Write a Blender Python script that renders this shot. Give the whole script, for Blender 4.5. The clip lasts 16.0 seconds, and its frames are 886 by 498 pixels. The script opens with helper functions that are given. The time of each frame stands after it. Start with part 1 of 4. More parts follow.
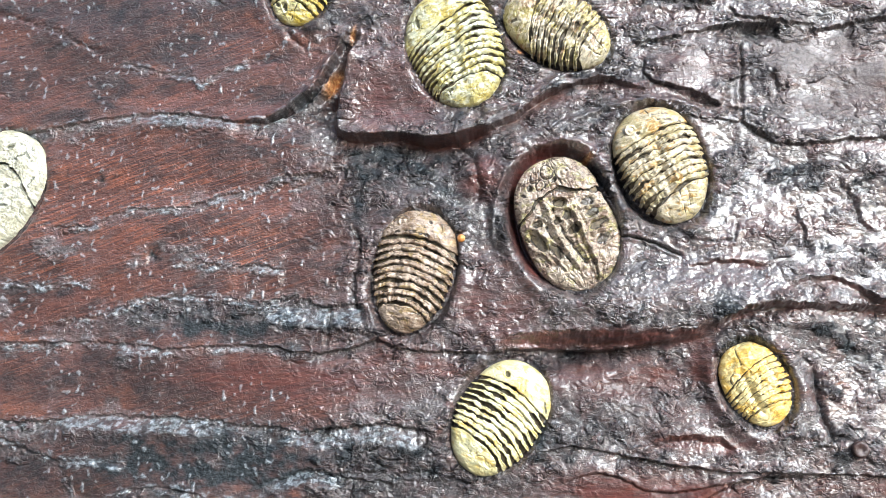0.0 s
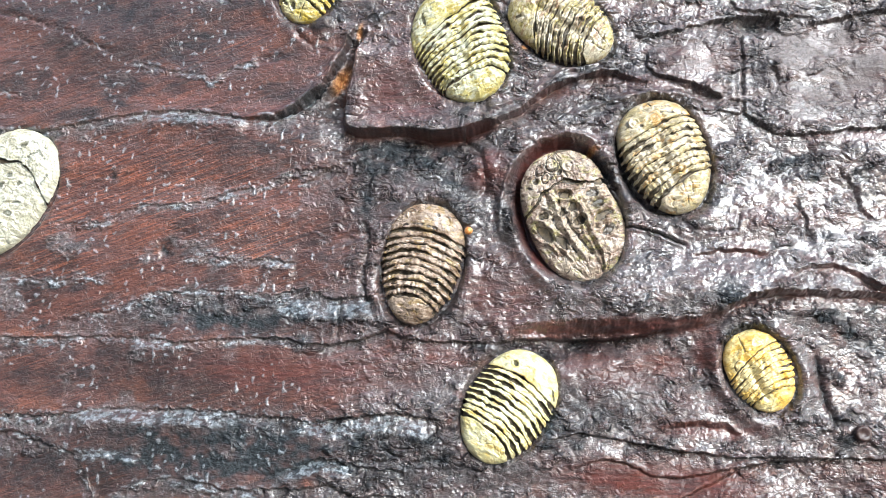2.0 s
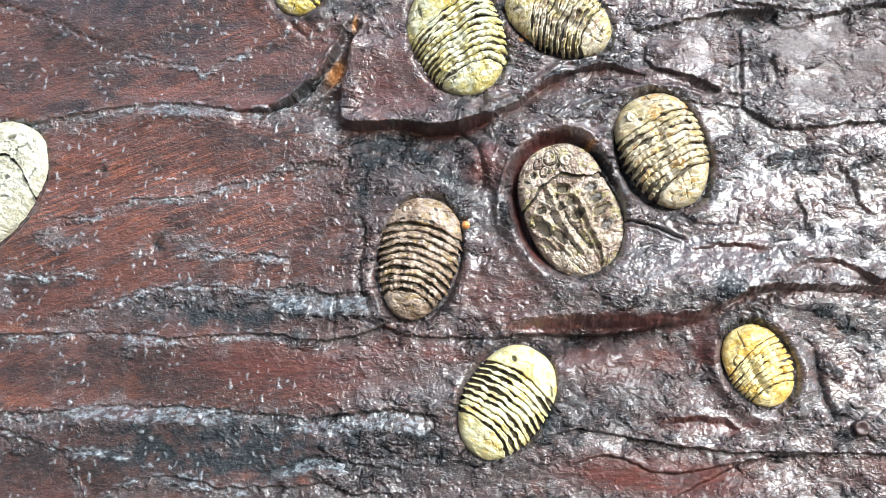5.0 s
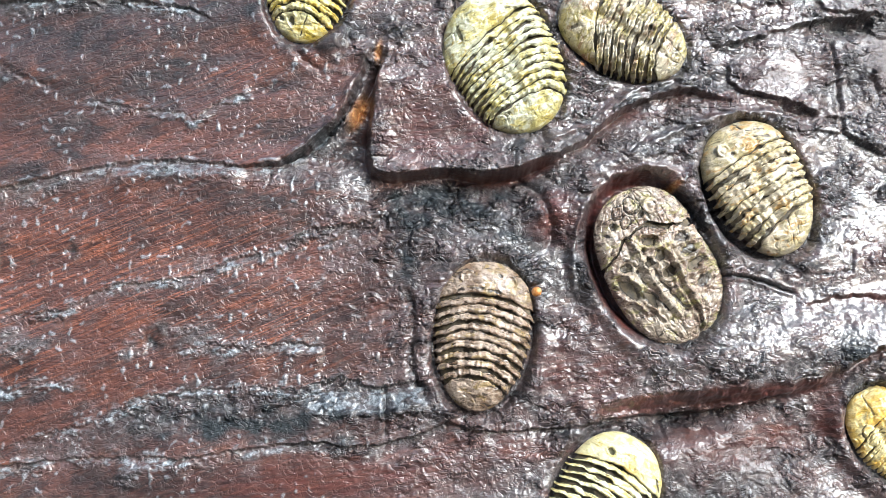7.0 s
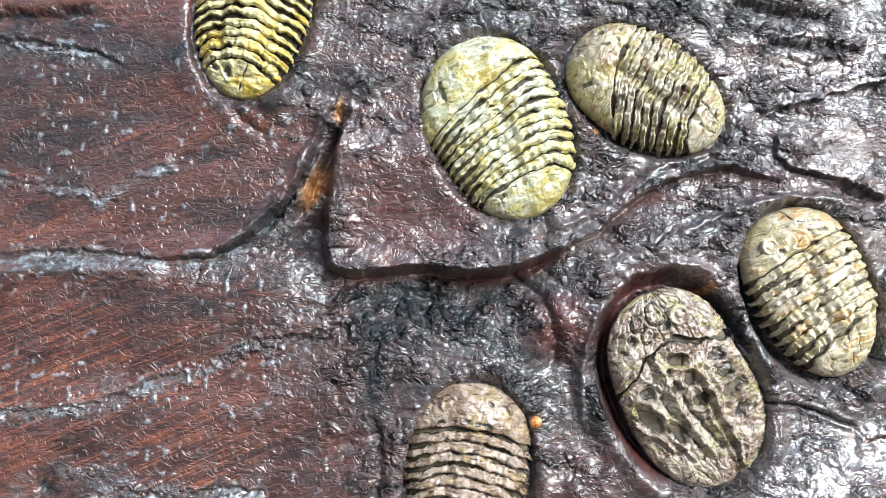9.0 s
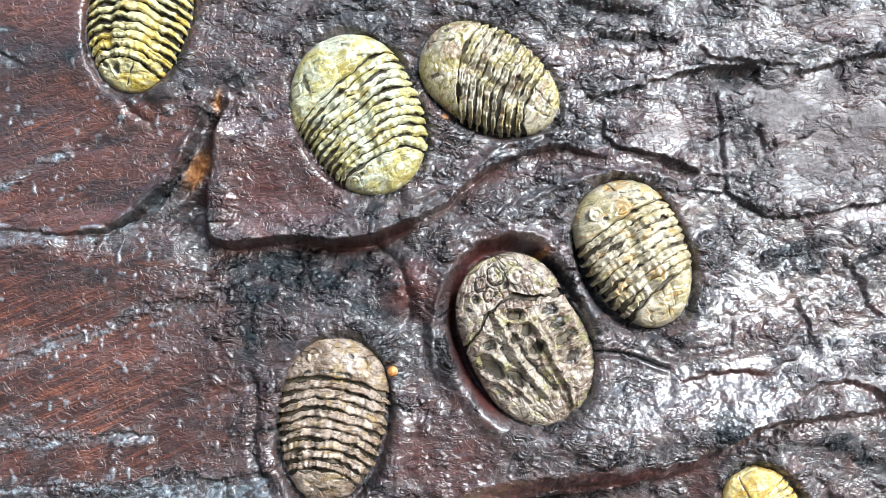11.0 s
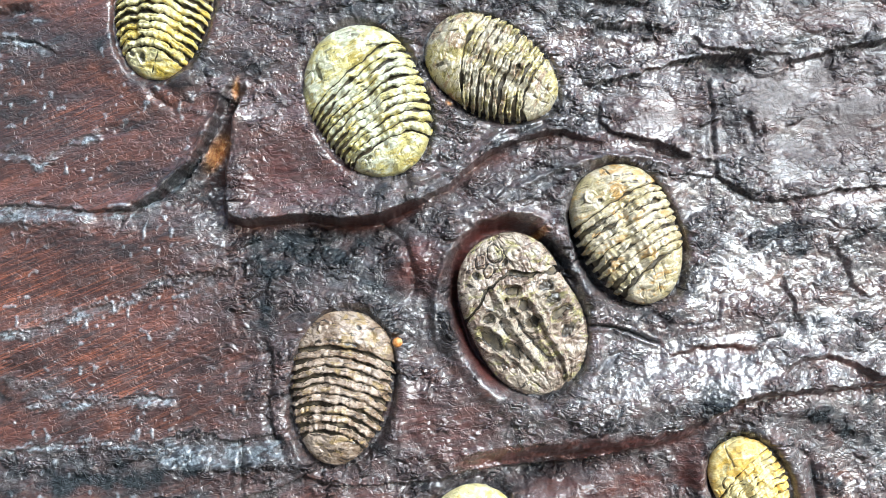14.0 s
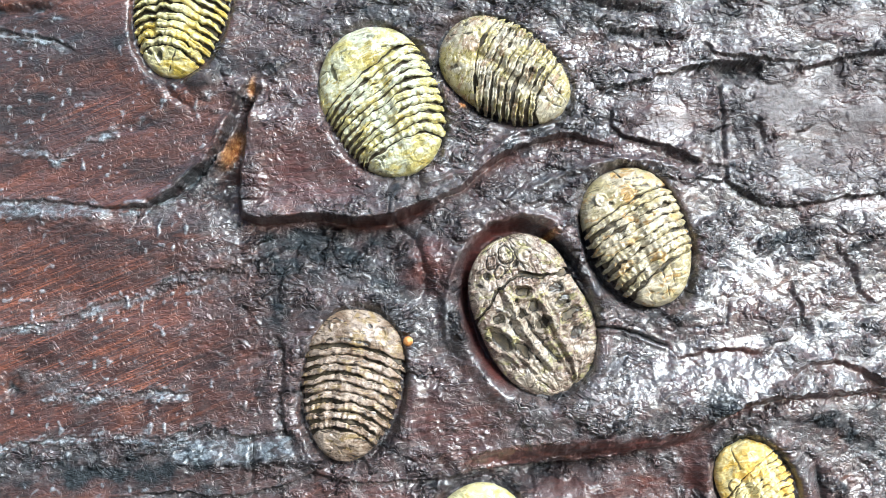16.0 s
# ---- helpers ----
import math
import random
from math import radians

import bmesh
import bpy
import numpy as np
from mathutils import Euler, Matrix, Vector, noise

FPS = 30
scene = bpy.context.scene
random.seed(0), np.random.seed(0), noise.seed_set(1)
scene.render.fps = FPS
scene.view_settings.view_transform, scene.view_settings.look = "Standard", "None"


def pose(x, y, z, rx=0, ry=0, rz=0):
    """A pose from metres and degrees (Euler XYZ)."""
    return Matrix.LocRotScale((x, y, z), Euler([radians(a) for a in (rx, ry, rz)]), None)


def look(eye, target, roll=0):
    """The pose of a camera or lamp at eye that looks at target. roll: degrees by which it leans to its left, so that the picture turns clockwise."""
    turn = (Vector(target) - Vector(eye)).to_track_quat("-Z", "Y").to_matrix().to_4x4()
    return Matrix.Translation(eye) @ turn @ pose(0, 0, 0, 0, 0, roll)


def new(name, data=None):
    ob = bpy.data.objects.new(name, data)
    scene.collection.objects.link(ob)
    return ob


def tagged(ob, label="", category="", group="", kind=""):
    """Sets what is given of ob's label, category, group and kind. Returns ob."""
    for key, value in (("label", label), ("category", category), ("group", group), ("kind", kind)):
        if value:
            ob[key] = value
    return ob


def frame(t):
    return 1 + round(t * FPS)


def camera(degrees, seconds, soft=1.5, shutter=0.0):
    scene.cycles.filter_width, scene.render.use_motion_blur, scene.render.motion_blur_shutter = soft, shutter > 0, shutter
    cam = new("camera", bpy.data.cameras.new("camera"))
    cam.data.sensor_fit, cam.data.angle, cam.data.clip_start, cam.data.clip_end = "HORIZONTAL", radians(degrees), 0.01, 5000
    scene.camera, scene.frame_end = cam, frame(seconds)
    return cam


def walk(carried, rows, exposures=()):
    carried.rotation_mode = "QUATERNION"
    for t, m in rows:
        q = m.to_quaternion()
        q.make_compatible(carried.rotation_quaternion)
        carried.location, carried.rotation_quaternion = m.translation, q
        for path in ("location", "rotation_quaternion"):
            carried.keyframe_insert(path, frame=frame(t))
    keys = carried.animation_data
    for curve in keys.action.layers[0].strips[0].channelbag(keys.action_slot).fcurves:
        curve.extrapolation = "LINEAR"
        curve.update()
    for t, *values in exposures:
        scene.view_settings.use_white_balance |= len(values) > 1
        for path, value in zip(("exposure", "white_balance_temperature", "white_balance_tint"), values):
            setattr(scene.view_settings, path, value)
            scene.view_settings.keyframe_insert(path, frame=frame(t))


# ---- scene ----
cam = camera(58.0, 16.0, soft=0.6)
PATH = [
    (0, (0.076, -0.62, 1.206), (-0.145, 1.346, 1.498), 2.0),
    (0.5, (0.067, -0.629, 1.199), (-0.16, 1.336, 1.498), 2.1),
    (1, (0.057, -0.63, 1.195), (-0.167, 1.334, 1.495), 2.1),
    (1.5, (0.06, -0.631, 1.191), (-0.16, 1.332, 1.499), 2.0),
    (2, (0.07, -0.63, 1.196), (-0.148, 1.336, 1.495), 1.5),
    (2.5, (0.076, -0.616, 1.2), (-0.153, 1.349, 1.496), 1.3),
    (3, (0.083, -0.606, 1.208), (-0.167, 1.359, 1.487), 1.4),
    (3.2, (0.086, -0.597, 1.208), (-0.168, 1.366, 1.49), 1.5),
    (5.3, (0.046, -0.626, 1.196), (-0.102, 1.348, 1.485), 1.0),
    (5.5, (0.026, -0.611, 1.197), (-0.085, 1.363, 1.494), 0.3),
    (6, (0.01, -0.579, 1.231), (-0.044, 1.403, 1.497), -1.6),
    (6.5, (-0.019, -0.549, 1.253), (-0.024, 1.436, 1.501), -2.9),
    (7, (-0.046, -0.527, 1.275), (-0.021, 1.459, 1.514), -3.3),
    (7.5, (-0.05, -0.498, 1.296), (0.004, 1.489, 1.515), -3.6),
    (8, (-0.055, -0.462, 1.323), (0.02, 1.529, 1.504), -3.5),
    (8.5, (-0.045, -0.431, 1.343), (0.045, 1.56, 1.51), -3.3),
    (9, (-0.044, -0.425, 1.367), (0.052, 1.566, 1.522), -2.9),
    (9.5, (-0.018, -0.437, 1.371), (0.076, 1.556, 1.519), -3.0),
    (10, (0.019, -0.46, 1.36), (0.135, 1.53, 1.514), -3.8),
    (10.2, (0.023, -0.467, 1.354), (0.14, 1.524, 1.506), -4.1),
    (12.3, (0.028, -0.523, 1.339), (0.142, 1.469, 1.469), -3.3),
    (12.5, (0.029, -0.529, 1.337), (0.133, 1.464, 1.471), -3.1),
    (13, (0.052, -0.531, 1.329), (0.124, 1.463, 1.466), -3.4),
    (13.5, (0.036, -0.526, 1.331), (0.099, 1.469, 1.455), -3.5),
    (14, (0.037, -0.518, 1.335), (0.1, 1.478, 1.45), -3.4),
    (14.5, (0.026, -0.524, 1.334), (0.089, 1.471, 1.449), -3.4),
    (15, (0.038, -0.528, 1.327), (0.088, 1.468, 1.45), -3.1),
    (15.5, (0.025, -0.523, 1.327), (0.081, 1.473, 1.45), -2.8),
    (16, (0.031, -0.523, 1.334), (0.088, 1.473, 1.454), -2.6),
]
walk(cam, [(t, look(eye, target, roll)) for t, eye, target, roll in PATH],
     [(0, 1.18, 5600, 5), (6, 1.17, 5600, 5), (9, 0.96, 5450, 4), (10.5, 0.97, 5350, 4), (13, 1.05, 5350, 2), (16, 1.04, 5350, 2)])


# ---- light: a bright hazy sky over an open court, and a soft high sun ----
SUN_TO = Vector((0.52, -0.73, 0.44)).normalized()
world = bpy.data.worlds.new("world")
scene.world = world
world.use_nodes = True
sky = world.node_tree.nodes.new("ShaderNodeTexSky")
sky.sky_type, sky.sun_disc = "NISHITA", False
sky.sun_elevation = math.asin(SUN_TO.z)
sky.sun_rotation = math.atan2(SUN_TO.x, SUN_TO.y)
sky.air_density, sky.dust_density, sky.ozone_density = 1.0, 4.0, 1.0
back = world.node_tree.nodes["Background"]
back.inputs["Strength"].default_value = 0.115
world.node_tree.links.new(sky.outputs["Color"], back.inputs["Color"])
sun = new("sun", bpy.data.lights.new("sun", "SUN"))
sun.data.energy, sun.data.angle, sun.data.color = 2.35, radians(30), (1.0, 0.995, 0.985)
sun.matrix_world = look(SUN_TO * 4, (0, 0, 0))


# ---- materials ----
def material(name):
    m = bpy.data.materials.new(name)
    m.use_nodes = True
    return m, m.node_tree.nodes, m.node_tree.links, m.node_tree.nodes["Principled BSDF"]


def noise_node(nodes, links, scale, detail=6.0, rough=0.6, stretch=None, distort=0.0, turn=0.0):
    """Noise in object space, in metres; stretch squeezes it along the axes, turn slants it in the wall's plane."""
    tc = nodes.new("ShaderNodeTexCoord")
    n = nodes.new("ShaderNodeTexNoise")
    n.inputs["Scale"].default_value, n.inputs["Detail"].default_value = scale, detail
    n.inputs["Roughness"].default_value, n.inputs["Distortion"].default_value = rough, distort
    if stretch:
        mp = nodes.new("ShaderNodeMapping")
        mp.inputs["Scale"].default_value = stretch
        slant = nodes.new("ShaderNodeMapping")
        slant.inputs["Rotation"].default_value = (0, radians(turn), 0)
        links.new(tc.outputs["Object"], slant.inputs["Vector"])
        links.new(slant.outputs["Vector"], mp.inputs["Vector"])
        links.new(mp.outputs["Vector"], n.inputs["Vector"])
    else:
        links.new(tc.outputs["Object"], n.inputs["Vector"])
    return n.outputs["Fac"]


def ramp(nodes, links, fac, lo, hi):
    r = nodes.new("ShaderNodeMapRange")
    r.interpolation_type = "SMOOTHSTEP"
    r.inputs["From Min"].default_value, r.inputs["From Max"].default_value = lo, hi
    links.new(fac, r.inputs["Value"])
    return r.outputs["Result"]


def mix(nodes, links, fac, a, b):
    m = nodes.new("ShaderNodeMix")
    m.data_type = "RGBA"
    for sock, v in ((m.inputs["Factor"], fac), (m.inputs["A"], a), (m.inputs["B"], b)):
        if isinstance(v, bpy.types.NodeSocket):
            links.new(v, sock)
        elif isinstance(v, tuple):
            sock.default_value = (*v, 1)
        else:
            sock.default_value = v
    return m.outputs["Result"]


def calc(nodes, links, op, a, b):
    m = nodes.new("ShaderNodeMath")
    m.operation = op
    for sock, v in zip(m.inputs, (a, b)):
        if isinstance(v, bpy.types.NodeSocket):
            links.new(v, sock)
        else:
            sock.default_value = v
    return m.outputs["Value"]


def bump(nodes, links, shader, heights):
    """Chained bumps: rows of (height, strength, distance in metres)."""
    last = None
    for h, strength, dist in heights:
        b = nodes.new("ShaderNodeBump")
        b.inputs["Strength"].default_value, b.inputs["Distance"].default_value = strength, dist
        links.new(h, b.inputs["Height"])
        if last:
            links.new(last, b.inputs["Normal"])
        last = b.outputs["Normal"]
    links.new(last, shader.inputs["Normal"])


def bark_material():
    m, n, l, p = material("painted_bark_relief")

    def layer(name):
        a = n.new("ShaderNodeAttribute")
        a.attribute_name = name
        return a.outputs["Fac"]

    crust, wash_shade, ochre, lumpy = layer("crust"), layer("wash_shade"), layer("ochre"), layer("lumps")
    broad = noise_node(n, l, 9, 5, 0.6, (1, 1, 2.4))
    streak = noise_node(n, l, 60, 6, 0.65, (1, 1, 7))
    brush = noise_node(n, l, 150, 4, 0.7, (0.5, 1, 5), 0.6)
    grain = noise_node(n, l, 420, 4, 0.7)
    red = mix(n, l, ramp(n, l, broad, 0.38, 0.62), (0.058, 0.028, 0.024), (0.105, 0.043, 0.033))
    red = mix(n, l, calc(n, l, "MULTIPLY", ramp(n, l, streak, 0.50, 0.68), 0.75), red, (0.022, 0.012, 0.012))
    red = mix(n, l, calc(n, l, "MULTIPLY", ramp(n, l, brush, 0.58, 0.74), 0.45), red, (0.13, 0.055, 0.038))
    smear = noise_node(n, l, 17, 4, 0.6, (1, 1, 2.2), 1.2)
    red = mix(n, l, calc(n, l, "MULTIPLY", ramp(n, l, smear, 0.54, 0.66), 0.8), red, (0.020, 0.012, 0.010))
    red = mix(n, l, calc(n, l, "MULTIPLY", ramp(n, l, smear, 0.46, 0.34), 0.55), red, (0.18, 0.064, 0.034))
    rusty = layer("rusty")
    stroke = noise_node(n, l, 200, 5, 0.7, (0.13, 1, 3.0), 0.5, 20)
    red = mix(n, l, calc(n, l, "MULTIPLY", ramp(n, l, stroke, 0.50, 0.60), calc(n, l, "ADD", 0.25, calc(n, l, "MULTIPLY", rusty, 0.65))), red, (0.235, 0.083, 0.044))
    red = mix(n, l, calc(n, l, "MULTIPLY", ramp(n, l, stroke, 0.48, 0.38), 0.65), red, (0.034, 0.018, 0.016))
    dabs = noise_node(n, l, 240, 4, 0.7, None, 0.8)
    red = mix(n, l, calc(n, l, "MULTIPLY", ramp(n, l, dabs, 0.54, 0.64), 0.55), red, (0.022, 0.015, 0.015))
    red = mix(n, l, calc(n, l, "MULTIPLY", ramp(n, l, dabs, 0.40, 0.35), 0.35), red, (0.20, 0.15, 0.14))
    grey = mix(n, l, ramp(n, l, grain, 0.35, 0.65), (0.058, 0.051, 0.051), (0.155, 0.137, 0.134))
    grey = mix(n, l, calc(n, l, "MULTIPLY", ramp(n, l, broad, 0.52, 0.68), 0.5), grey, (0.085, 0.036, 0.031))
    col = mix(n, l, crust, red, grey)
    blotch = noise_node(n, l, 55, 5, 0.65, (1, 1, 1.3), 0.8)
    col = mix(n, l, calc(n, l, "MULTIPLY", ramp(n, l, blotch, 0.50, 0.60), calc(n, l, "MULTIPLY", crust, 0.6)), col, (0.100, 0.046, 0.044))
    glint_noise = noise_node(n, l, 330, 2.0, 0.6, None, 0.5)
    # near-black: patches of black paint, and shade painted into hollows
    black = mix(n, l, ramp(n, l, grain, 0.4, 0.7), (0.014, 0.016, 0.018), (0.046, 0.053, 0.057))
    col = mix(n, l, wash_shade, col, black)
    # pale specks paint varnish glints into the crust; the next mix adds dark ones
    col = mix(n, l, calc(n, l, "MULTIPLY", ramp(n, l, glint_noise, 0.60, 0.66), calc(n, l, "MULTIPLY", calc(n, l, "SUBTRACT", crust, calc(n, l, "MULTIPLY", wash_shade, 0.8)), 0.7)), col, (0.34, 0.34, 0.35))
    col = mix(n, l, calc(n, l, "MULTIPLY", ramp(n, l, glint_noise, 0.42, 0.36), calc(n, l, "MULTIPLY", crust, 0.6)), col, (0.020, 0.017, 0.018))
    rust = mix(n, l, ramp(n, l, grain, 0.4, 0.62), (0.34, 0.12, 0.035), (0.62, 0.34, 0.13))
    col = mix(n, l, ochre, col, rust)
    col = mix(n, l, layer("wine"), col, mix(n, l, ramp(n, l, streak, 0.38, 0.62), (0.115, 0.032, 0.027), (0.050, 0.018, 0.016)))
    matte = layer("matte")
    col = mix(n, l, calc(n, l, "MULTIPLY", matte, 0.8), col, mix(n, l, ramp(n, l, grain, 0.35, 0.65), (0.075, 0.065, 0.064), (0.15, 0.133, 0.130)))
    # pale blue-grey crust colour that stands in for sky sheen on lips
    pale_sheen = layer("pale_sheen")
    col = mix(n, l, pale_sheen, col, mix(n, l, ramp(n, l, grain, 0.38, 0.62), (0.13, 0.15, 0.165), (0.38, 0.42, 0.45)))
    l.new(col, p.inputs["Base Color"])
    rough = calc(n, l, "ADD", calc(n, l, "MULTIPLY", ramp(n, l, streak, 0.3, 0.7), 0.18), calc(n, l, "ADD", 0.30, calc(n, l, "MULTIPLY", wash_shade, 0.12)))
    rough = calc(n, l, "ADD", rough, calc(n, l, "MULTIPLY", matte, 0.28))
    l.new(rough, p.inputs["Roughness"])
    l.new(calc(n, l, "SUBTRACT", 0.5, calc(n, l, "MULTIPLY", calc(n, l, "MAXIMUM", wash_shade, layer("dull")), 0.4)), p.inputs["Specular IOR Level"])
    p.inputs["Coat IOR"].default_value = 1.6
    l.new(calc(n, l, "ADD", calc(n, l, "SUBTRACT", 0.17, calc(n, l, "MULTIPLY", crust, 0.07)), calc(n, l, "MULTIPLY", matte, 0.15)), p.inputs["Coat Roughness"])
    l.new(layer("varnish"), p.inputs["Coat Weight"])
    fine = noise_node(n, l, 650, 2.0, 0.55)
    lumps = noise_node(n, l, 200, 1.5, 0.5, (0.8, 1, 1.4), 0.8)
    tc = n.new("ShaderNodeTexCoord")
    push = n.new("ShaderNodeMix")
    push.data_type, push.blend_type = "RGBA", "ADD"
    push.inputs["Factor"].default_value = 0.004
    sway = n.new("ShaderNodeTexNoise")
    sway.inputs["Scale"].default_value = 160
    l.new(tc.outputs["Object"], sway.inputs["Vector"])
    l.new(tc.outputs["Object"], push.inputs["A"])
    l.new(sway.outputs["Color"], push.inputs["B"])
    cells = n.new("ShaderNodeTexVoronoi")
    cells.feature = "SMOOTH_F1"
    cells.inputs["Scale"].default_value, cells.inputs["Smoothness"].default_value = 185, 0.15
    l.new(push.outputs["Result"], cells.inputs["Vector"])
    pebble = calc(n, l, "SUBTRACT", 1.0, cells.outputs["Distance"])
    worms = noise_node(n, l, 150, 2.0, 0.5, (0.8, 1, 1.3), 1.0)
    crease = ramp(n, l, calc(n, l, "ABSOLUTE", calc(n, l, "SUBTRACT", worms, 0.5), 0.0), 0.0, 0.07)
    beads = n.new("ShaderNodeTexVoronoi")
    beads.inputs["Scale"].default_value = 250
    l.new(push.outputs["Result"], beads.inputs["Vector"])
    bead_h = calc(n, l, "MULTIPLY", ramp(n, l, beads.outputs["Distance"], 0.40, 0.10), ramp(n, l, blotch, 0.49, 0.55))
    lump_h = calc(n, l, "MULTIPLY", calc(n, l, "ADD", pebble, calc(n, l, "MULTIPLY", lumps, 1.6)), lumpy)
    bump(n, l, p, [(lump_h, 1.0, 0.0013), (calc(n, l, "MULTIPLY", crease, lumpy), 1.0, 0.0010), (calc(n, l, "MULTIPLY", bead_h, calc(n, l, "ADD", lumpy, 0.08)), 1.0, 0.0010),
                   (calc(n, l, "MULTIPLY", fine, lumpy), 0.15, 0.0005), (brush, 0.2, 0.0005)])
    l.new(p.inputs["Normal"].links[0].from_socket, p.inputs["Coat Normal"])
    return m


def fossil_material(name, pale, warm, stain, fleck, amount=0.5, gloss=0.30):
    """Painted cast: pale coat over a warm ground, coloured flecks, brushed stains and the dark wash of its slits and pits."""
    m, n, l, p = material(name)

    def layer(key):
        a = n.new("ShaderNodeAttribute")
        a.attribute_name = key
        return a.outputs["Fac"]

    wide = noise_node(n, l, 60, 5, 0.65)
    mid = noise_node(n, l, 130, 4, 0.6, (1.1, 0.8, 1), 1.3)
    brush = noise_node(n, l, 210, 4, 0.6, (0.5, 1.6, 1), 0.9)
    fine = noise_node(n, l, 900, 4, 0.7, (0.6, 1.4, 1), 0.4)
    spots = noise_node(n, l, 85, 4, 0.6, (1, 1.4, 1), 0.6)
    col = mix(n, l, ramp(n, l, wide, 0.45, 0.57), pale, warm)
    edge = calc(n, l, "ADD", layer("across"), calc(n, l, "MULTIPLY", calc(n, l, "SUBTRACT", wide, 0.5), 0.8))
    col = mix(n, l, calc(n, l, "MULTIPLY", ramp(n, l, edge, 0.62, 0.98), 0.75), col, warm)
    col = mix(n, l, calc(n, l, "MULTIPLY", ramp(n, l, spots, 0.54, 0.61), 0.8), col, fleck)
    light = tuple(min(0.85, 1.18 * c + 0.03) for c in pale)
    col = mix(n, l, calc(n, l, "MULTIPLY", ramp(n, l, brush, 0.52, 0.60), 0.6), col, light)
    col = mix(n, l, calc(n, l, "MULTIPLY", ramp(n, l, mid, 0.54, 0.62), 0.8 * amount), col, tuple(0.5 * w + 0.4 * s for w, s in zip(warm, stain)))
    col = mix(n, l, calc(n, l, "MULTIPLY", ramp(n, l, brush, 0.42, 0.36), min(0.95, amount + 0.1)), col, stain)
    col = mix(n, l, calc(n, l, "MULTIPLY", ramp(n, l, fine, 0.56, 0.64), 0.4 * amount), col, stain)
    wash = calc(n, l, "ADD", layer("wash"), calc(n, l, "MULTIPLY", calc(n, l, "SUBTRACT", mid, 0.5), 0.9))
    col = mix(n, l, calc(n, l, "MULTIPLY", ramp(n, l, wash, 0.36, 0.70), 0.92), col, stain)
    l.new(col, p.inputs["Base Color"])
    l.new(calc(n, l, "ADD", calc(n, l, "MULTIPLY", mid, 0.25), gloss - 0.12), p.inputs["Roughness"])
    p.inputs["Specular IOR Level"].default_value = 0.5
    p.inputs["Coat Weight"].default_value, p.inputs["Coat Roughness"].default_value = 0.75, 0.06
    bump(n, l, p, [(mid, 0.55, 0.0020), (brush, 0.6, 0.0013), (fine, 0.2, 0.0003)])
    l.new(p.inputs["Normal"].links[0].from_socket, p.inputs["Coat Normal"])
    return m


def plain_material(name, a, b, scale, rough=0.8, depth=0.002):
    m, n, l, p = material(name)
    wide = noise_node(n, l, scale, 6, 0.6)
    fine = noise_node(n, l, scale * 22, 4, 0.6)
    col = mix(n, l, ramp(n, l, wide, 0.35, 0.65), a, b)
    col = mix(n, l, calc(n, l, "MULTIPLY", fine, 0.35), col, a)
    l.new(col, p.inputs["Base Color"])
    p.inputs["Roughness"].default_value = rough
    bump(n, l, p, [(fine, 0.4, depth)])
    return m


BARK = bark_material()
GROOVE = plain_material("dark_groove_paint", (0.045, 0.035, 0.022), (0.15, 0.112, 0.062), 220, 0.35, 0.0012)
PLASTER = plain_material("grey_plaster", (0.26, 0.265, 0.27), (0.36, 0.365, 0.37), 3)
DARK_WALL = plain_material("dark_wall_paint", (0.026, 0.023, 0.022), (0.055, 0.048, 0.045), 3)
PAVING = plain_material("dark_paving", (0.055, 0.048, 0.044), (0.10, 0.088, 0.080), 2)


# ---- shared geometry helpers ----
def mesh_object(name, verts, faces, mat, smooth=True):
    me = bpy.data.meshes.new(name)
    me.from_pydata(verts, [], faces)
    me.materials.append(mat)
    me.polygons.foreach_set("use_smooth", [smooth] * len(me.polygons))
    me.update()
    return new(name, me)


def part(name, verts, faces, mat, parent, label=""):
    ob = mesh_object(name, verts, faces, mat)
    ob.parent = parent
    return tagged(ob, label)


def grid_faces(nu, nv):
    return [(i * nv + j, (i + 1) * nv + j, (i + 1) * nv + j + 1, i * nv + j + 1) for i in range(nu - 1) for j in range(nv - 1)]


def box(name, x0, x1, y0, y1, z0, z1, mat):
    v = [(x, y, z) for x in (x0, x1) for y in (y0, y1) for z in (z0, z1)]
    f = [(0, 1, 3, 2), (4, 6, 7, 5), (0, 4, 5, 1), (2, 3, 7, 6), (0, 2, 6, 4), (1, 5, 7, 3)]
    return mesh_object(name, v, f, mat, False)


# lattice noise on arrays
LATTICE = np.random.RandomState(7).rand(256, 256) * 2 * math.pi


def perlin(x, z, seed=0):
    x, z = x + 17.3 * seed, z + 9.1 * seed
    xi, zi = np.floor(x).astype(int), np.floor(z).astype(int)
    fx, fz = x - xi, z - zi
    u, w = fx * fx * fx * (fx * (fx * 6 - 15) + 10), fz * fz * fz * (fz * (fz * 6 - 15) + 10)

    def corner(dx, dz):
        a = LATTICE[(xi + dx) & 255, (zi + dz) & 255]
        return np.cos(a) * (fx - dx) + np.sin(a) * (fz - dz)

    lo = corner(0, 0) * (1 - u) + corner(1, 0) * u
    hi = corner(0, 1) * (1 - u) + corner(1, 1) * u
    return (lo * (1 - w) + hi * w) * 1.5


def fbm(x, z, octaves, seed=0, gain=0.55):
    out, amp = 0, 1.0
    for k in range(octaves):
        out = out + amp * perlin(x * 2**k, z * 2**k, seed + k)
        amp *= gain
    return out


def smooth(a, b, v):
    t = np.clip((v - a) / (b - a), 0, 1)
    return t * t * (3 - 2 * t)


